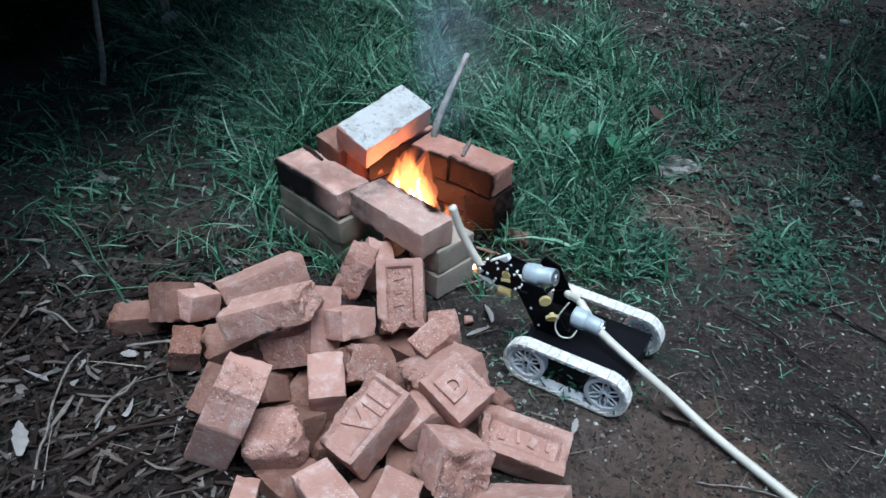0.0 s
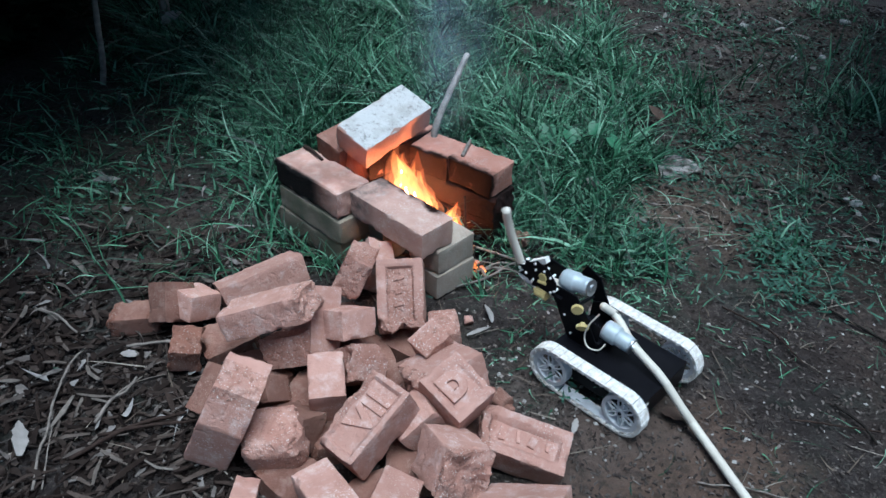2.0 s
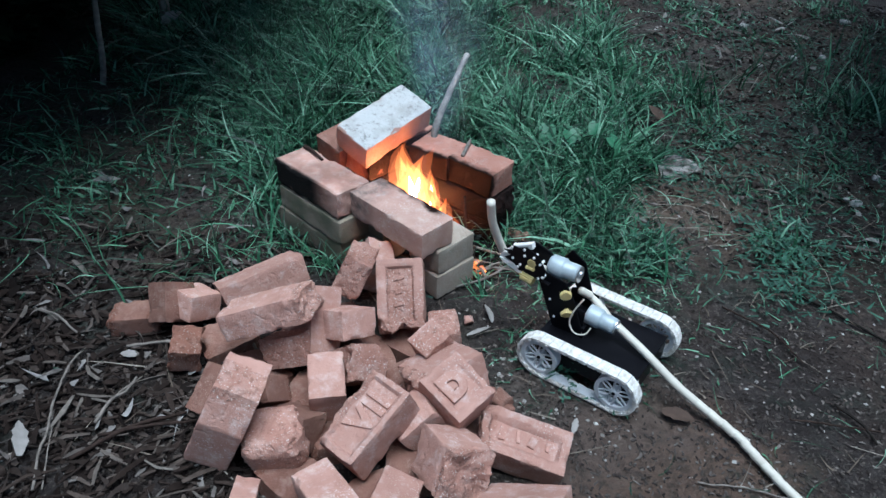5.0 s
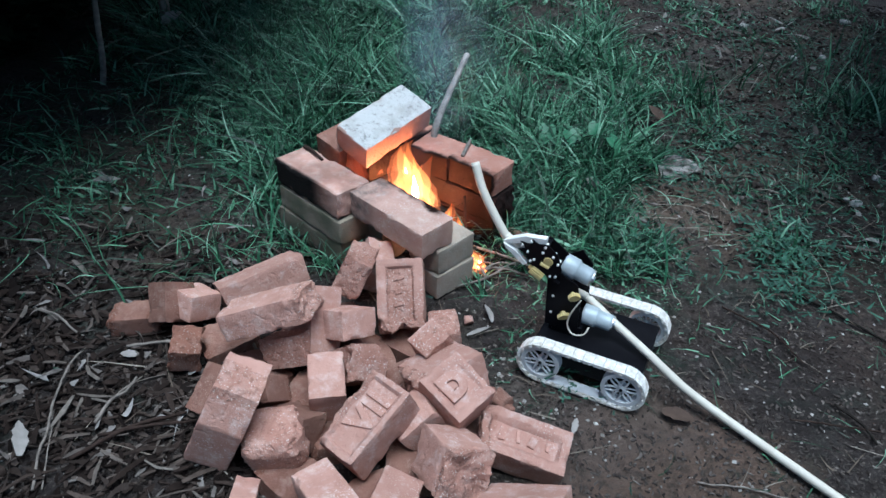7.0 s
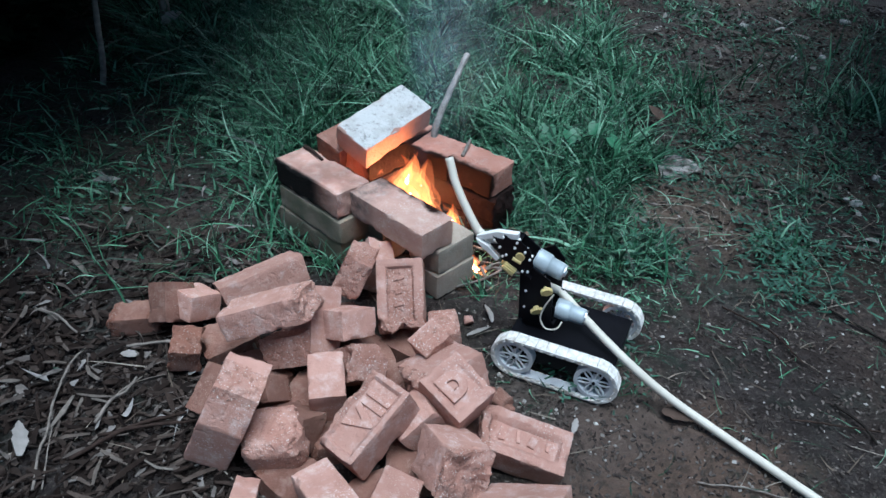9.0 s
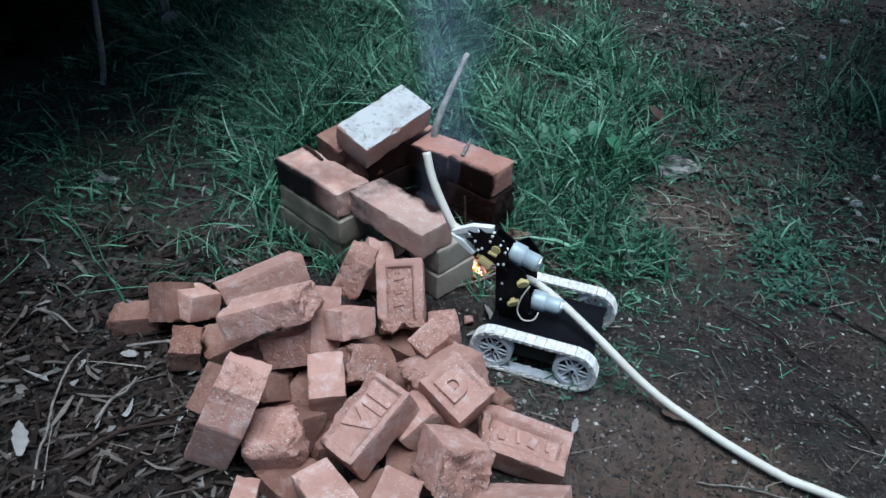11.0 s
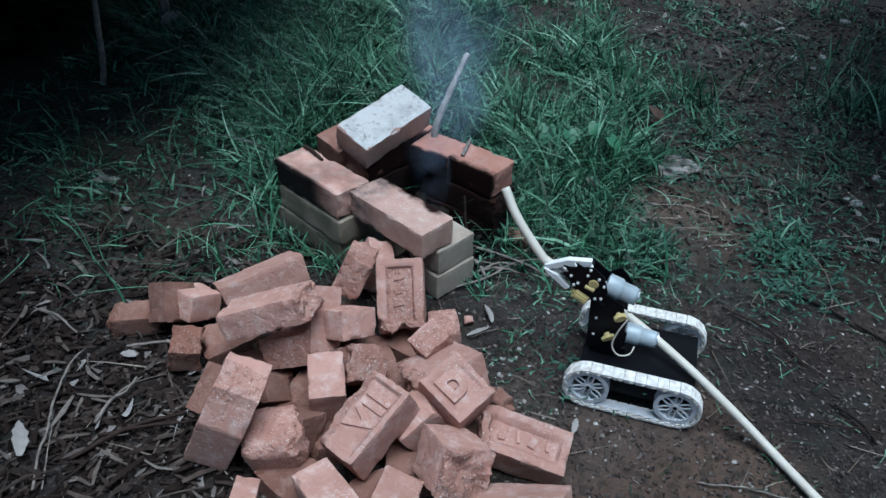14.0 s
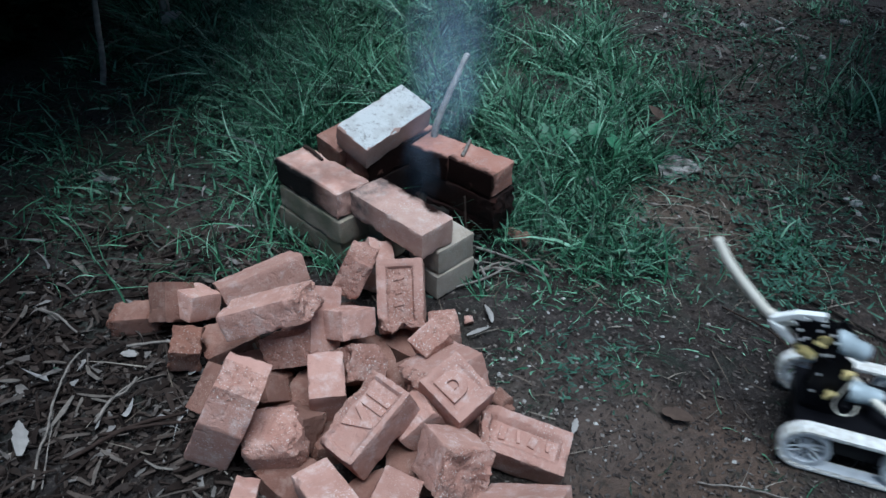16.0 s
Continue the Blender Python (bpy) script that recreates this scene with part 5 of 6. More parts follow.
def scatter_litter():
    chips, strips, crisp, soil, grit = Bag(), Bag(), Bag(), Bag(), Bag()
    random.seed(11)
    # crumbs and broken bark
    for _ in range(15000):
        x, y = random.uniform(-1.25, -0.12), random.uniform(0.6, 1.75)
        if random.random() > litter_cover(x, y):
            continue
        z = ground_height(x, y) + random.uniform(0.0, 0.010)
        l = random.choice((0.006, 0.009, 0.014, 0.020, 0.030)) * random.uniform(0.7, 1.3)
        chips.chip(x, y, z, l, l * random.uniform(0.25, 0.7), 0.0022, random.uniform(0, 6.28), random.gauss(0, 0.3), random.gauss(0, 0.5))
    # long strips of bark and fibre, lying in loose bundles
    for _ in range(260):
        cx, cy = random.uniform(-1.2, -0.2), random.uniform(0.6, 1.65)
        turn = random.choice((0.35, 0.35, 2.3, random.uniform(0, 6.28)))
        for _ in range(random.randint(1, 6)):
            x, y = random.gauss(cx, 0.03), random.gauss(cy, 0.03)
            if random.random() > litter_cover(x, y) * 1.2:
                continue
            z = ground_height(x, y) + random.uniform(0.003, 0.022)
            strips.chip(x, y, z, random.uniform(0.025, 0.09), random.uniform(0.004, 0.012), 0.002, turn + random.gauss(0, 0.35), random.gauss(0, 0.12), random.gauss(0, 0.6))
    # crisp curled leaves
    for _ in range(900):
        x, y = random.uniform(-1.2, -0.2), random.uniform(0.62, 1.9)
        if random.random() > litter_cover(x, y) + 0.1:
            continue
        crisp.blade(x, y, ground_height(x, y) + random.uniform(0.004, 0.016), random.uniform(0.008, 0.022), random.uniform(0.006, 0.015), random.uniform(0, 6.28), random.uniform(0.9, 2.0), random.uniform(0.2, 1.0), 4, random.uniform(-0.5, 0.5))
    # crumbs on the earth and under the turf
    for _ in range(8500):
        x, y = random.uniform(-1.1, 1.9), random.uniform(0.65, 3.4)
        if not clear_of_bricks(x, y):
            continue
        z = ground_height(x, y) + random.uniform(0.0, 0.004)
        (chips if x < 0.1 or y > 1.9 else soil).chip(x, y, z, random.uniform(0.004, 0.016), random.uniform(0.002, 0.006), 0.0016, random.uniform(0, 6.28), random.gauss(0, 0.15), random.gauss(0, 0.3))
    for _ in range(2600):
        x, y = random.uniform(0.08, 0.95), random.uniform(0.68, 1.25)
        soil.chip(x, y, ground_height(x, y) + random.uniform(0.0, 0.003), random.uniform(0.003, 0.012), random.uniform(0.002, 0.006), 0.0018, random.uniform(0, 6.28), random.gauss(0, 0.2), random.gauss(0, 0.4))
    for _ in range(260):
        x, y = random.uniform(0.5, 1.9), random.uniform(1.5, 3.3)
        crisp.blade(x, y, ground_height(x, y) + 0.004, random.uniform(0.012, 0.035), random.uniform(0.008, 0.022), random.uniform(0, 6.28), random.uniform(0.9, 2.0), random.uniform(0.2, 1.0), 4, random.uniform(-0.5, 0.5))
    for _ in range(6500):
        x, y = random.uniform(-1.2, 1.7), random.uniform(0.65, 3.2)
        if clear_of_bricks(x, y):
            grit.pebble(x, y, ground_height(x, y), random.choice((0.0018, 0.0025, 0.003, 0.0045)) * random.uniform(0.7, 1.3))
    for cx, cy, sp, n in ((0.2, 1.12, 0.13, 190), (0.13, 1.10, 0.04, 50), (0.24, 1.02, 0.06, 30), (1.3, 2.7, 0.35, 130), (1.1, 1.9, 0.3, 120), (0.85, 1.15, 0.22, 110), (0.5, 0.9, 0.2, 60)):
        for _ in range(n):
            x, y = random.gauss(cx, sp), random.gauss(cy, sp)
            grit.pebble(x, y, ground_height(x, y) + 0.001, random.uniform(0.003, 0.0065))
    # coarser clods and pale scraps on the trodden far earth
    for _ in range(2600):
        x, y = random.uniform(0.55, 2.0), random.uniform(1.45, 3.4)
        size = random.uniform(0.007, 0.024)
        (soil if random.random() < 0.6 else chips).chip(x, y, ground_height(x, y) + random.uniform(0.001, 0.008), size, size * random.uniform(0.3, 0.6), 0.004, random.uniform(0, 6.28), random.gauss(0, 0.25), random.gauss(0, 0.45))
    for _ in range(70):
        x, y = random.uniform(0.7, 1.9), random.uniform(1.5, 3.3)
        grit.pebble(x, y, ground_height(x, y) + 0.002, random.uniform(0.006, 0.011))
    chips.make("leaf_litter", M_CHIPS, "brown leaf litter, bark and wood chips on the earth", "leaf litter")
    strips.make("bark_litter", M_STRIPS, "long strips of dark bark and fibre on the litter", "bark litter")
    crisp.make("dry_leaves", M_CRISP, "small crisp curled dry leaves on the earth", "dry leaves")
    soil.make("soil_crumbs", M_CRUMB, "brown crumbs of soil and chaff on the earth", "soil")
    grit.make("grit", M_PEBBLE, "pale grit and small stones on the earth", "grit")


def charcoal_bed():
    bed = Bag()
    random.seed(17)
    for _ in range(900):
        x, y = random.gauss(0.0, 0.075), random.gauss(1.545, 0.055)
        l = random.uniform(0.006, 0.026)
        bed.chip(x, y, ground_height(x, y) + random.uniform(0.002, 0.022), l, l * random.uniform(0.4, 0.8), 0.006, random.uniform(0, 6.28), random.gauss(0, 0.4), random.gauss(0, 0.5))
    bed.make("charcoal", M_COAL, "black charcoal and ash heaped on the hearth floor", "charcoal")


charcoal_bed()


def pale_stone(x, y, size, seed):
    verts, faces = rounded_block(size, size * 0.7, size * 0.45, size / 7, size * 0.18, seed, size * 0.03, broken=size * 0.2, broken2=size * 0.2)
    ob = raw("stone", verts, faces, M_STONE, smooth=True)
    ob.matrix_world = pose(x, y, ground_height(x, y) + size * 0.12, 8, -6, seed * 57)
    tagged(ob, "small pale angular stone lying on the earth", "stone", "pale stones on the earth")


for i, (x, y, size) in enumerate(((1.102, 1.743, 0.034), (1.085, 1.765, 0.022), (1.217, 1.884, 0.030), (1.289, 2.757, 0.034), (1.413, 2.788, 0.032), (1.193, 3.061, 0.05), (1.648, 3.164, 0.045), (1.139, 2.677, 0.028), (0.118, 1.080, 0.013), (0.144, 1.120, 0.012), (0.125, 1.125, 0.009))):
    pale_stone(x, y, size, 130 + i)


def thicket(cx, cy, cz, rx, ry, rz, seed, clumps, stems, label, foot=None):
    """A dense dark shrub added for shade: stems and leaf clumps with gaps."""
    shrub = new("shrub", None)
    tagged(shrub, label, "shrub")
    rnd = random.Random(seed)
    bag = Bag()
    for k in range(stems):
        a = rnd.uniform(0, 6.28)
        fx, fy = foot or (cx * 1.12, cy * 1.12)
        bx, by = fx + 0.3 * math.cos(a), fy + 0.3 * math.sin(a)
        top = (cx + rnd.uniform(-0.6, 0.6) * rx, cy + rnd.uniform(-0.6, 0.6) * ry, cz + rnd.uniform(-0.3, 0.6) * rz)
        part("stem", bm_tube([(bx, by, -0.02), (bx * 0.7 + top[0] * 0.3, by * 0.7 + top[1] * 0.3, top[2] * 0.6), top], 0.02, 10, 6, 0.002, 0.4), M_STICK, shrub)
    for _ in range(clumps):
        while True:
            c = Vector((rnd.uniform(-1, 1), rnd.uniform(-1, 1), rnd.uniform(-1, 1)))
            if 0.2 < c.length < 1:
                break
        x0, y0, z0 = cx + c.x * rx, cy + c.y * ry, cz + c.z * rz
        for _ in range(24):
            x, y, z = rnd.gauss(x0, 0.08), rnd.gauss(y0, 0.08), max(0.02, rnd.gauss(z0, 0.08))
            bag.blade(x, y, z, rnd.uniform(0.06, 0.12), rnd.uniform(0.035, 0.06), rnd.uniform(0, 6.28), rnd.uniform(0.4, 1.8), 0.5, 3)
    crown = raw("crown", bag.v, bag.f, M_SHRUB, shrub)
    crown["kind"] = "stuff"


def shade_thickets():
    # foliage out of view, added to block sky and sun over the dim sides
    thicket(-1.90, 2.60, 0.98, 1.20, 1.05, 0.38, 3, 2300, 9, "dense unseen leafy shrub added to shade the left corner")
    thicket(-1.12, 2.72, 1.12, 0.42, 0.55, 0.30, 15, 420, 3, "unseen leafy bough added to shade the grass")
    thicket(-1.12, 3.0, 0.68, 0.50, 0.45, 0.14, 17, 420, 3, "unseen leafy shrub added low over the far grass for shade")
    thicket(-1.25, 3.55, 1.05, 0.85, 0.75, 0.40, 12, 900, 5, "dense unseen leafy shrub added to shade the far left edge")
    # this one is in view: near-black leaves stand in for the unlit corner
    thicket(-2.0, 2.85, 0.26, 0.62, 0.80, 0.36, 4, 520, 5, "low near-black shrub filling the dark corner of the view")
    thicket(-1.20, 1.98, 1.02, 0.48, 0.42, 0.20, 23, 330, 3, "unseen leafy bough added to shade the trodden turf", (-2.1, 1.5))
    thicket(-0.80, 2.40, 1.06, 0.36, 0.50, 0.16, 27, 56, 3, "unseen leafy bough added to darken the grass left of the stack", (-2.3, 3.0))
    thicket(-1.75, 1.35, 1.35, 0.80, 0.95, 0.40, 9, 700, 4, "unseen leafy shrub added to shade the left side")
    thicket(1.70, 1.72, 1.18, 0.52, 0.62, 0.26, 31, 115, 3, "unseen leafy bough added to shade the bare earth", (2.5, 1.3))
    thicket(2.62, 2.55, 1.25, 1.10, 1.05, 0.45, 6, 620, 7, "dense unseen leafy shrub added to shade the far earth")


shade_thickets()
plant_grass()
scatter_litter()


# ---------------------------------------------------------------- fire and smoke
def flame(name, parent, x, y, z, h, w, seed, material):
    """A tongue of fire: a twisted tapering body."""
    bm = bmesh.new()
    rings = []
    n, seg = 12, 10
    for i in range(n + 1):
        t = i / n
        r = w * (math.sin(math.pi * (0.12 + 0.88 * t) ** 0.8) ** 0.9) * (1 - t) ** 0.35 + 0.0006
        sx = 0.35 * w * math.sin(seed + t * 4.2) * t * 1.6
        sy = 0.35 * w * math.cos(seed * 2.3 + t * 3.7) * t * 1.6
        ring = []
        for k in range(seg):
            a = 2 * math.pi * k / seg + t * 1.8
            rr = r * (1 + 0.35 * noise.noise(Vector((math.cos(a) * 1.2 + seed, math.sin(a) * 1.2, t * 3 + seed))))
            ring.append(bm.verts.new((sx + rr * math.cos(a), sy + 0.7 * rr * math.sin(a), h * t)))
        rings.append(ring)
    for p, q in zip(rings, rings[1:]):
        for k in range(seg):
            bm.faces.new((p[k], p[(k + 1) % seg], q[(k + 1) % seg], q[k]))
    bm.faces.new(rings[0][::-1])
    ob = part(name, bm, material, parent, smooth=True)
    ob.matrix_local = pose(x, y, z)
    return ob


fire = new("hearth_fire", None)
tagged(fire, "bright yellow and orange fire burning among the bricks", "fire")
HEARTH = []


def tongue(parent, x, y, z, h, w, seed, inner, outer):
    core = flame("flame", parent, x, y, z, h * 0.60, w * 0.44, seed, inner)
    flame("flame_veil", core, 0, 0, -0.004, h * 0.92, w * 0.86, seed, outer)
    flame("flame_haze", core, 0, 0, -0.006, h * 1.12, w * 1.65, seed + 0.6, M_HAZE)
    flame("flame_haze", core, 0, 0, -0.010, h * 1.22, w * 2.5, seed + 1.3, M_GLOW)
    return core


for i, (x, y, z, h, w) in enumerate(((-0.080, 1.565, 0.060, 0.155, 0.024), (-0.058, 1.585, 0.060, 0.135, 0.021), (-0.105, 1.592, 0.060, 0.125, 0.023), (-0.046, 1.562, 0.045, 0.10, 0.016), (-0.088, 1.612, 0.065, 0.15, 0.019), (-0.072, 1.545, 0.055, 0.11, 0.018), (-0.118, 1.568, 0.055, 0.10, 0.018), (-0.048, 1.61, 0.055, 0.11, 0.014))):
    HEARTH.append((tongue(fire, x, y, z, h, w, 1.7 * i + 0.4, M_FLAME, M_VEIL), x, y, z))
for i, (x, y, z, h, w) in enumerate(((0.000, 1.530, 0.02, 0.085, 0.012), (0.024, 1.560, 0.015, 0.070, 0.011))):
    HEARTH.append((tongue(fire, x, y, z, h, w, 2.1 * i + 3.3, M_FLAME_LOW, M_VEIL), x, y, z))
mouth_fire = new("mouth_fire", None)
tagged(mouth_fire, "small orange fire on twigs at the hearth mouth", "fire")
MOUTH = []
for i, (x, y, z, h, w) in enumerate(((0.066, 1.425, 0.010, 0.052, 0.013), (0.058, 1.408, 0.006, 0.040, 0.011), (0.084, 1.412, 0.006, 0.036, 0.011))):
    MOUTH.append((tongue(mouth_fire, x, y, z, h, w, 1.3 * i + 5.1, M_FLAME_LOW, M_VEIL), x, y, z))


for i, pts in enumerate((((0.052, 1.455, 0.010), (0.060, 1.430, 0.020), (0.064, 1.400, 0.012)), ((0.074, 1.440, 0.008), (0.082, 1.418, 0.016), (0.098, 1.392, 0.010)))):
    ember = part("ember", bm_tube(pts, 0.0042, 10, 6, 0.001), M_EMBER, mouth_fire, "glowing orange ember stick")
    MOUTH.append((ember, 0.0, 0.0, 0.0))


def smoke_ribbon(x, y, z, h, w, seed, turn):
    """A wavering ribbon of thin smoke."""
    n, m_ = 26, 8
    verts, faces, uvs = [], [], []
    for i in range(n + 1):
        t = i / n
        cx = 0.05 * t * math.sin(seed + 5 * t) + 0.10 * t * t
        cy = 0.04 * t * math.cos(seed * 1.7 + 4 * t)
        ww = w * (0.35 + 2.0 * t)
        for j in range(m_ + 1):
            s = j / m_ - 0.5
            verts.append((cx + ww * s, cy + 0.3 * ww * math.sin(3 * s + seed + 3 * t), h * t))
            uvs.append((j / m_, t))
    for i in range(n):
        for j in range(m_):
            a = i * (m_ + 1) + j
            faces.append((a, a + 1, a + m_ + 2, a + m_ + 1))
    ob = raw("smoke_wisp", verts, faces, M_SMOKE, smooth=True)
    layer = ob.data.uv_layers.new(name="UVMap")
    for lp in ob.data.loops:
        layer.data[lp.index].uv = uvs[lp.vertex_index]
    ob.matrix_world = pose(x, y, z, 0, 0, turn)
    ob.visible_shadow = False
    tagged(ob, "thin blue-grey smoke wisp rising from the bricks", "smoke", "smoke wisps")
    return ob


SMOKE = []
for i, (x, y, z, h, w, turn) in enumerate(((-0.05, 1.60, 0.10, 0.75, 0.16, 8), (-0.01, 1.64, 0.16, 0.80, 0.22, -10), (-0.06, 1.55, 0.06, 0.55, 0.10, 20), (-0.03, 1.58, 0.05, 0.60, 0.14, -25), (0.01, 1.66, 0.2, 0.85, 0.26, 4))):
    SMOKE.append((smoke_ribbon(x, y, z, h, w, 1.9 * i, turn), x, y, z, turn))

# ---------------------------------------------------------------- what moves
ROBOT_ROWS = [  # seconds, place, heading, arm's pitch, then the turn of the hose tip
    (0, 0.288, 1.116, 150.1, -29.5, -10, 2, -1), (0.5, 0.285, 1.112, 143.4, -28.5, -15, -6, 2), (1, 0.288, 1.109, 140.6, -28.5, -21, -14, -3),
    (1.5, 0.316, 1.095, 140.4, -28.5, -14, -8, 4), (2, 0.342, 1.073, 136.4, -28.5, -18, -14, -5), (2.25, 0.329, 1.064, 121.5, -28.5, -16, -30, 1),
    (2.5, 0.315, 1.057, 107.3, -28.5, -13, -45, 7), (3, 0.314, 1.072, 107, -28.5, -17, -50, 18), (3.5, 0.282, 1.156, 106.7, -28.5, -13, -50, 32),
    (3.75, 0.297, 1.146, 121, -28.5, -22, -30, 40), (4, 0.31, 1.128, 134.7, -29.5, -31, -11, 47), (4.2, 0.322, 1.122, 138, -29.5, -28, -10, 46)]
ROBOT_ROWS += [
    (5.2, 0.316, 1.122, 147, -17, -12, -5, 42), (6.3, 0.309, 1.128, 155, -7, 5, 1, 37), (6.5, 0.309, 1.128, 155.3, -4, 8, 2, 36),
    (7, 0.31, 1.128, 155.3, 0, 27, 1, 30), (7.5, 0.306, 1.126, 157.2, 0, 33, 1, 28), (8, 0.304, 1.131, 157.2, 0, 31, -1, 25),
    (8.5, 0.25, 1.145, 151.9, 0, 28, -1, 25), (9, 0.259, 1.143, 156.5, 0, 31, 0, 27), (9.2, 0.258, 1.144, 156.8, 0, 31, 0, 27),
    (10.3, 0.23, 1.16, 158.8, 0, 30, -1, 24), (11.3, 0.212, 1.171, 160.4, 0, 29, -2, 22)]
ROBOT_ROWS += [
    (12, 0.212, 1.171, 160.4, 0, 29, -3, 21), (12.25, 0.236, 1.154, 158, 0, 30, -1, 24), (12.5, 0.284, 1.125, 154.7, 0, 30, 1, 26), (13, 0.401, 1.074, 156.5, 0, 32, -2, 22),
    (13.5, 0.4, 1.077, 164.5, 0, 39, 5, 27), (14, 0.384, 1.082, 163.5, 0, 37, 4, 26), (14.5, 0.412, 1.07, 161.8, 0, 36, 7, 25), (15, 0.524, 1.029, 160.2, 0, 39, 9, 26),
    (15.5, 0.614, 0.987, 161, 0, 42, 11, 25), (16, 0.748, 0.949, 161.5, 0, 45, 12, 22)]
HOSE_ROWS = []


def hose_at(t, *ground):
    HOSE_ROWS.append((t, ground))


hose_at(0, (0.298, 1.103, 0.110), (0.367, 1.023, 0.088), (0.433, 0.989, 0.045), (0.500, 0.928, 0.014), (0.596, 0.798, 0.013))
hose_at(0.5, (0.303, 1.113, 0.110), (0.362, 1.042, 0.088), (0.413, 0.996, 0.045), (0.462, 0.945, 0.014), (0.540, 0.796, 0.013))
hose_at(1, (0.311, 1.133, 0.110), (0.366, 1.043, 0.088), (0.417, 0.996, 0.045), (0.456, 0.945, 0.014), (0.536, 0.796, 0.013))
hose_at(1.5, (0.330, 1.093, 0.110), (0.379, 1.015, 0.088), (0.431, 0.980, 0.045), (0.476, 0.947, 0.014), (0.536, 0.796, 0.013))
hose_at(2, (0.361, 1.057, 0.110), (0.405, 0.999, 0.088), (0.444, 0.963, 0.045), (0.477, 0.927, 0.014), (0.520, 0.795, 0.013))
hose_at(2.5, (0.348, 1.112, 0.113), (0.378, 1.027, 0.112), (0.417, 0.990, 0.070), (0.463, 0.945, 0.016), (0.505, 0.795, 0.013))
hose_at(3, (0.340, 1.121, 0.113), (0.373, 1.036, 0.112), (0.418, 0.998, 0.070), (0.469, 0.948, 0.016), (0.497, 0.794, 0.013))
hose_at(3.5, (0.311, 1.216, 0.113), (0.364, 1.074, 0.112), (0.424, 1.009, 0.070), (0.495, 0.943, 0.016), (0.567, 0.797, 0.013))
hose_at(4, (0.329, 1.124, 0.110), (0.383, 1.061, 0.088), (0.445, 1.006, 0.045), (0.504, 0.951, 0.014), (0.571, 0.797, 0.013))
hose_at(6.5, (0.334, 1.126, 0.110), (0.394, 1.062, 0.088), (0.459, 1.019, 0.045), (0.540, 0.963, 0.014), (0.676, 0.801, 0.013))
hose_at(7, (0.332, 1.123, 0.110), (0.394, 1.056, 0.088), (0.460, 1.014, 0.045), (0.539, 0.960, 0.014), (0.676, 0.801, 0.013))
hose_at(7.5, (0.332, 1.119, 0.110), (0.391, 1.051, 0.088), (0.456, 0.998, 0.045), (0.537, 0.923, 0.014), (0.611, 0.841, 0.013), (0.663, 0.800, 0.013))
hose_at(8, (0.334, 1.126, 0.110), (0.384, 1.054, 0.088), (0.444, 1.015, 0.045), (0.512, 0.962, 0.014), (0.648, 0.800, 0.013))
hose_at(8.5, (0.270, 1.123, 0.110), (0.329, 1.051, 0.088), (0.393, 1.002, 0.045), (0.459, 0.960, 0.014), (0.648, 0.800, 0.013))
hose_at(9, (0.284, 1.120, 0.110), (0.345, 1.043, 0.088), (0.411, 1.007, 0.045), (0.489, 0.958, 0.014), (0.637, 0.799, 0.013))
hose_at(11.5, (0.242, 1.157, 0.110), (0.315, 1.071, 0.088), (0.380, 1.023, 0.045), (0.454, 0.970, 0.014), (0.585, 0.851, 0.013), (0.684, 0.801, 0.013))
hose_at(12, (0.237, 1.157, 0.110), (0.318, 1.063, 0.088), (0.386, 1.015, 0.045), (0.489, 0.934, 0.014), (0.585, 0.851, 0.013), (0.674, 0.803, 0.013))
hose_at(12.5, (0.311, 1.105, 0.110), (0.360, 1.053, 0.088), (0.413, 1.016, 0.045), (0.458, 0.970, 0.014), (0.524, 0.795, 0.013))
hose_at(13, (0.418, 1.052, 0.110), (0.479, 1.002, 0.088), (0.535, 0.927, 0.045), (0.574, 0.878, 0.014), (0.598, 0.798, 0.013))
hose_at(13.5, (0.425, 1.063, 0.110), (0.499, 1.003, 0.088), (0.565, 0.937, 0.045), (0.608, 0.877, 0.014), (0.636, 0.799, 0.013))
hose_at(14, (0.409, 1.073, 0.110), (0.473, 1.002, 0.088), (0.543, 0.945, 0.045), (0.597, 0.889, 0.014), (0.639, 0.799, 0.013))
hose_at(14.5, (0.433, 1.053, 0.110), (0.507, 0.993, 0.088), (0.565, 0.928, 0.045), (0.611, 0.877, 0.014), (0.639, 0.799, 0.013))
hose_at(15, (0.545, 1.025, 0.110), (0.615, 0.967, 0.088), (0.666, 0.912, 0.045), (0.711, 0.873, 0.014), (0.736, 0.803, 0.013))
hose_at(15.5, (0.638, 0.977, 0.110), (0.707, 0.914, 0.088), (0.768, 0.871, 0.045), (0.800, 0.850, 0.014), (0.808, 0.805, 0.013))
hose_at(16, (0.764, 0.918, 0.110), (0.828, 0.859, 0.088), (0.887, 0.820, 0.045), (0.924, 0.800, 0.014), (0.934, 0.758, 0.013))


def arm_at(row):
    low = min(1.0, max(0.0, (6.3 - row[0]) / 2.1))
    return Matrix.Translation(PIVOT + Vector((-0.004, 0, -0.017)) * low) @ pose(0, 0, 0, 0, -row[4], 0)


def nozzle_at(row):
    low = min(1.0, max(0.0, (6.3 - row[0]) / 2.1))
    return arm_at(row) @ Matrix.Translation(NOZ - PIVOT + Vector((-0.026, 0, -0.006)) * low)


def robot_at(row):
    return pose(row[1], row[2], 0, 0, 0, row[3])


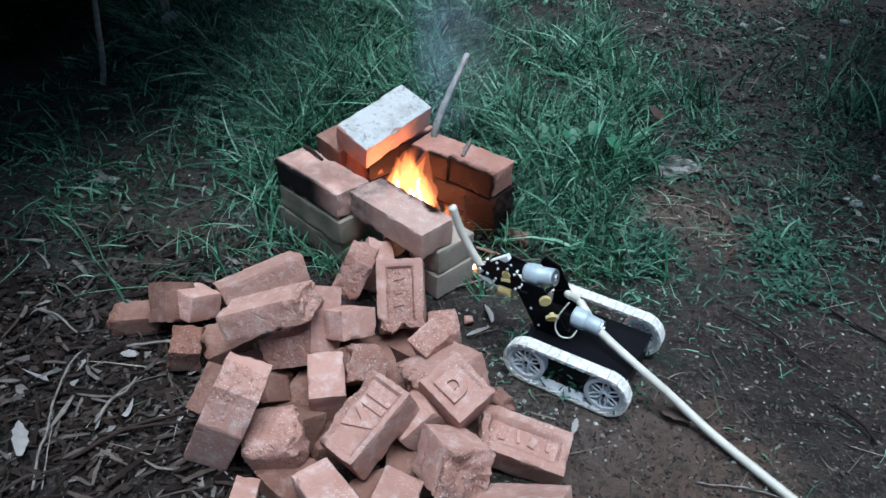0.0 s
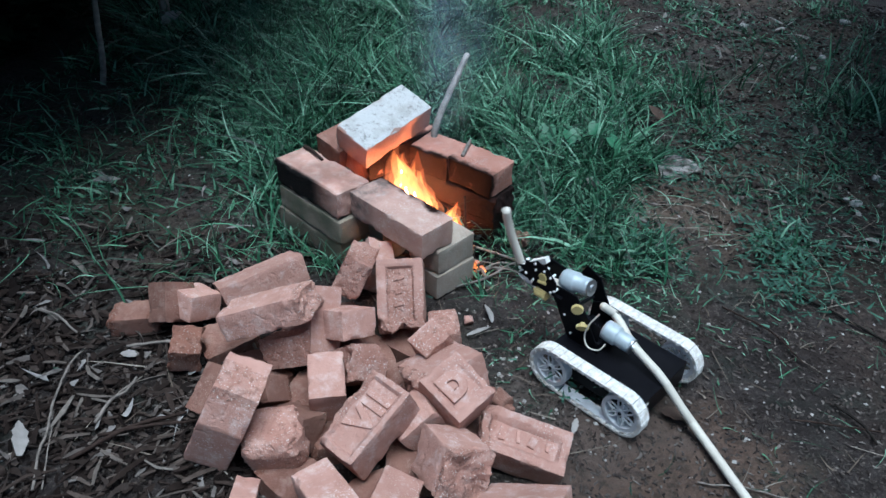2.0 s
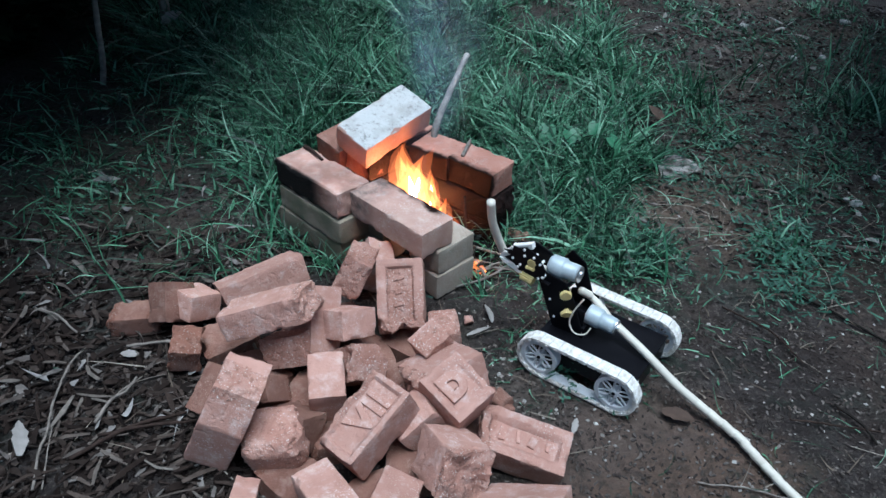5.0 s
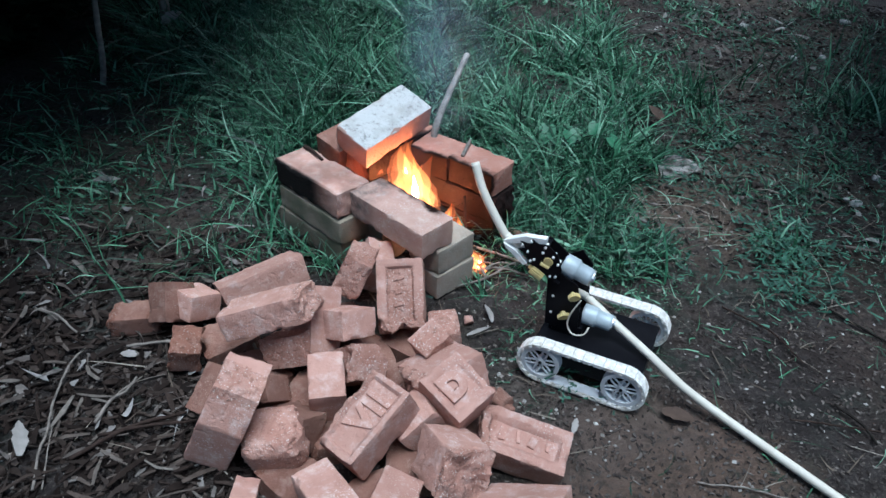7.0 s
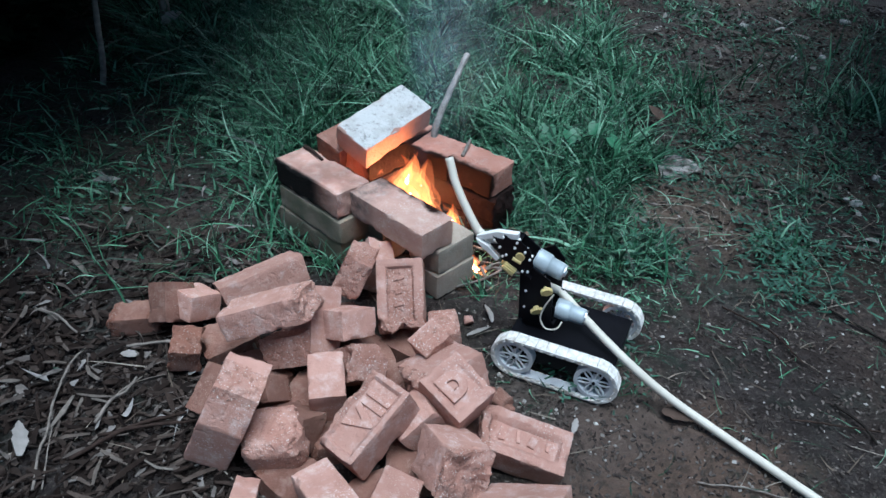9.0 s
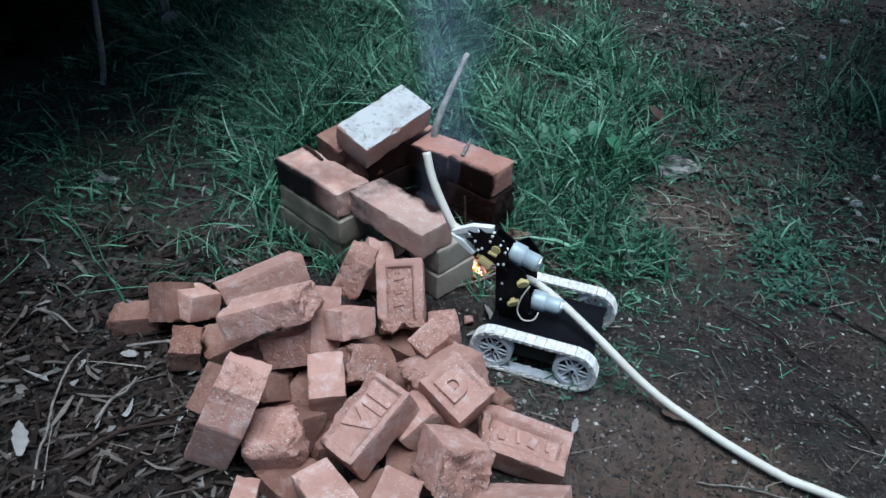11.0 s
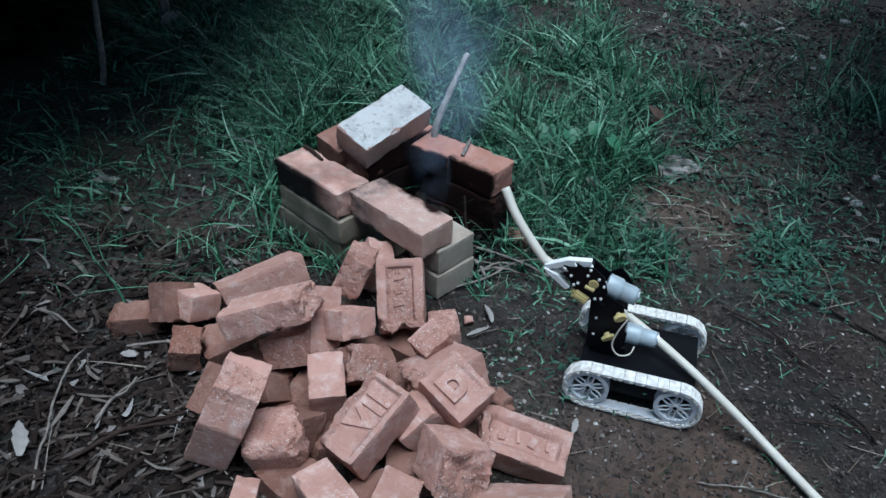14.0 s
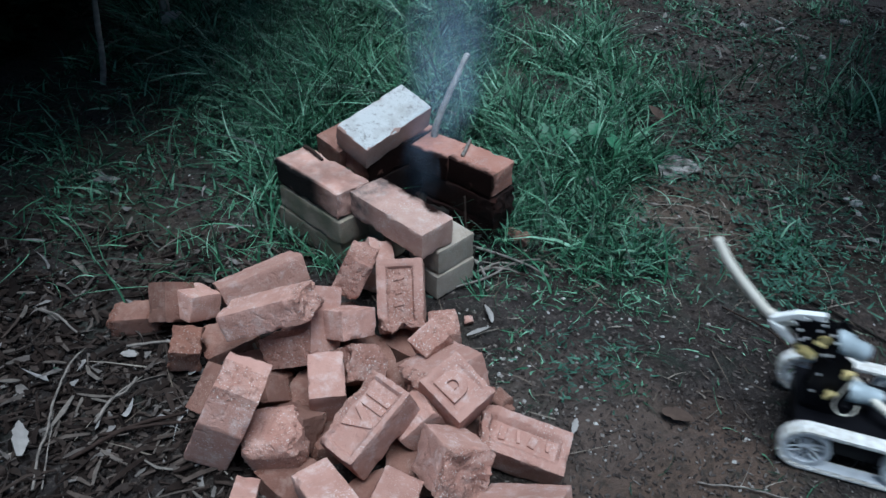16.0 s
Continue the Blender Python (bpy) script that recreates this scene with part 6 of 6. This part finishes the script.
def between(t):
    """The robot's row at any time."""
    for a, b in zip(ROBOT_ROWS, ROBOT_ROWS[1:]):
        if a[0] <= t <= b[0]:
            k = (t - a[0]) / (b[0] - a[0])
            return tuple(p + (q - p) * k for p, q in zip(a, b))
    return ROBOT_ROWS[-1]


def hose_poses(t, ground):
    """Poses of the hose's lengths, laid along a curve from the arm to the ground."""
    row = between(t)
    inside = robot_at(row) @ Vector((0.056, -0.014, 0.146))
    shoulder = robot_at(row) @ Vector((0.034, -0.030, 0.126))
    pts = [inside, shoulder] + [Vector(g) for g in ground]
    if (robot_at(row).inverted() @ pts[2]).x > 0.012:
        pts.pop(2)
    far = (pts[-1] - pts[-2]).normalized()
    pts.append(pts[-1] + Vector((far.x, far.y, 0)) * 0.5)
    dense, run = spline(pts, 10)
    out = []
    for i in range(HOSE_N):
        a, b = along(dense, run, i * HOSE_L), along(dense, run, (i + 1) * HOSE_L)
        d = (b - a).normalized()
        u = Vector((0, 0, 1)).cross(d).normalized()
        w = d.cross(u)
        m = Matrix((u, w, d)).transposed().to_4x4()
        m.translation = (a + b) / 2
        out.append(m)
    return out


def motions():
    walk(robot, [(r[0], robot_at(r)) for r in ROBOT_ROWS])
    walk(arm, [(r[0], arm_at(r)) for r in ROBOT_ROWS])
    walk(nozzle, [(r[0], nozzle_at(r)) for r in ROBOT_ROWS])
    walk(hose_tip, [(r[0], Matrix.Translation(nozzle_at(r) @ (TIP - NOZ)) @ pose(0, 0, 0, r[5], r[6], r[7])) for r in ROBOT_ROWS])
    # wheels turn with the way that their track runs
    steps = [i * 0.25 for i in range(65)]
    for k, wheel in enumerate(wheels):
        side = 1 if k < 2 else -1
        rows, turn, last = [], 0.0, None
        for t in steps:
            r = between(t)
            m = robot_at(r)
            spot = m @ Vector((0, side * TY, 0))
            if last is not None:
                turn += math.degrees((spot - last).dot(m.to_3x3() @ Vector((1, 0, 0))) / 0.052)
            last = spot
            rows.append((t, pose(AX if k % 2 == 0 else -AX, side * TY, TR) @ pose(0, 0, 0, 0, turn, 0)))
        walk(wheel, rows)
    # the hose
    tracks = [[] for _ in hose_pieces]
    for t, ground in HOSE_ROWS:
        for rows, m in zip(tracks, hose_poses(t, ground)):
            rows.append((t, m))
    for ob, rows in zip(hose_pieces, tracks):
        walk(ob, rows)
    # the fire flickers, then dies down into the hearth
    rnd = random.Random(8)
    for ob, x, y, z in HEARTH:
        rows = []
        for i in range(49):
            t = i * 0.2
            rows.append((t, pose(x + rnd.gauss(0, 0.006), y + rnd.gauss(0, 0.006), z + rnd.uniform(-0.035, 0.012), rnd.gauss(0, 6), rnd.gauss(0, 6), rnd.uniform(-35, 35))))
        end = 9.9 + rnd.random() * 0.6
        rows += [(end, pose(x, y, z - 0.06)), (end + 0.5, pose(x, y, z - 0.35)), (16.0, pose(x, y, z - 0.35))]
        walk(ob, rows)
    for ob, x, y, z in MOUTH:
        rows = []
        for i in range(62):
            t = i * 0.2
            if ob.name.startswith("ember"):
                continue
            low = 0.028 if t < 6.0 else (0.0 if t < 8.3 else 0.018)
            rows.append((t, pose(x + rnd.gauss(0, 0.003), y + rnd.gauss(0, 0.003), z - low + rnd.uniform(-0.012, 0.006), rnd.gauss(0, 7), rnd.gauss(0, 7), rnd.uniform(-35, 35))))
        if not rows:
            rows = [(0.0, pose(x, y, z))]
        rows += [(12.5, pose(x, y, rows[-1][1].translation.z - 0.004)), (13.1, pose(x, y, z - 0.15)), (16.0, pose(x, y, z - 0.15))]
        walk(ob, rows)
    # smoke sways as it rises; more of it once the fire is out
    for i, (ob, x, y, z, turn) in enumerate(SMOKE):
        rows = []
        hidden = i in (2, 3)
        for k in range(17):
            t = float(k)
            dz = -0.9 if hidden and t < 9 else (-0.9 + 0.3 * (t - 9) if hidden and t < 12 else 0.02 * math.sin(t + i))
            rows.append((t, pose(x + 0.012 * math.sin(1.3 * t + i), y + 0.01 * math.cos(t + i), z + dz, 3 * math.sin(0.9 * t + i), 4 * math.sin(0.7 * t + 2 * i), turn + 14 * math.sin(0.8 * t + i))))
        walk(ob, rows)


motions()
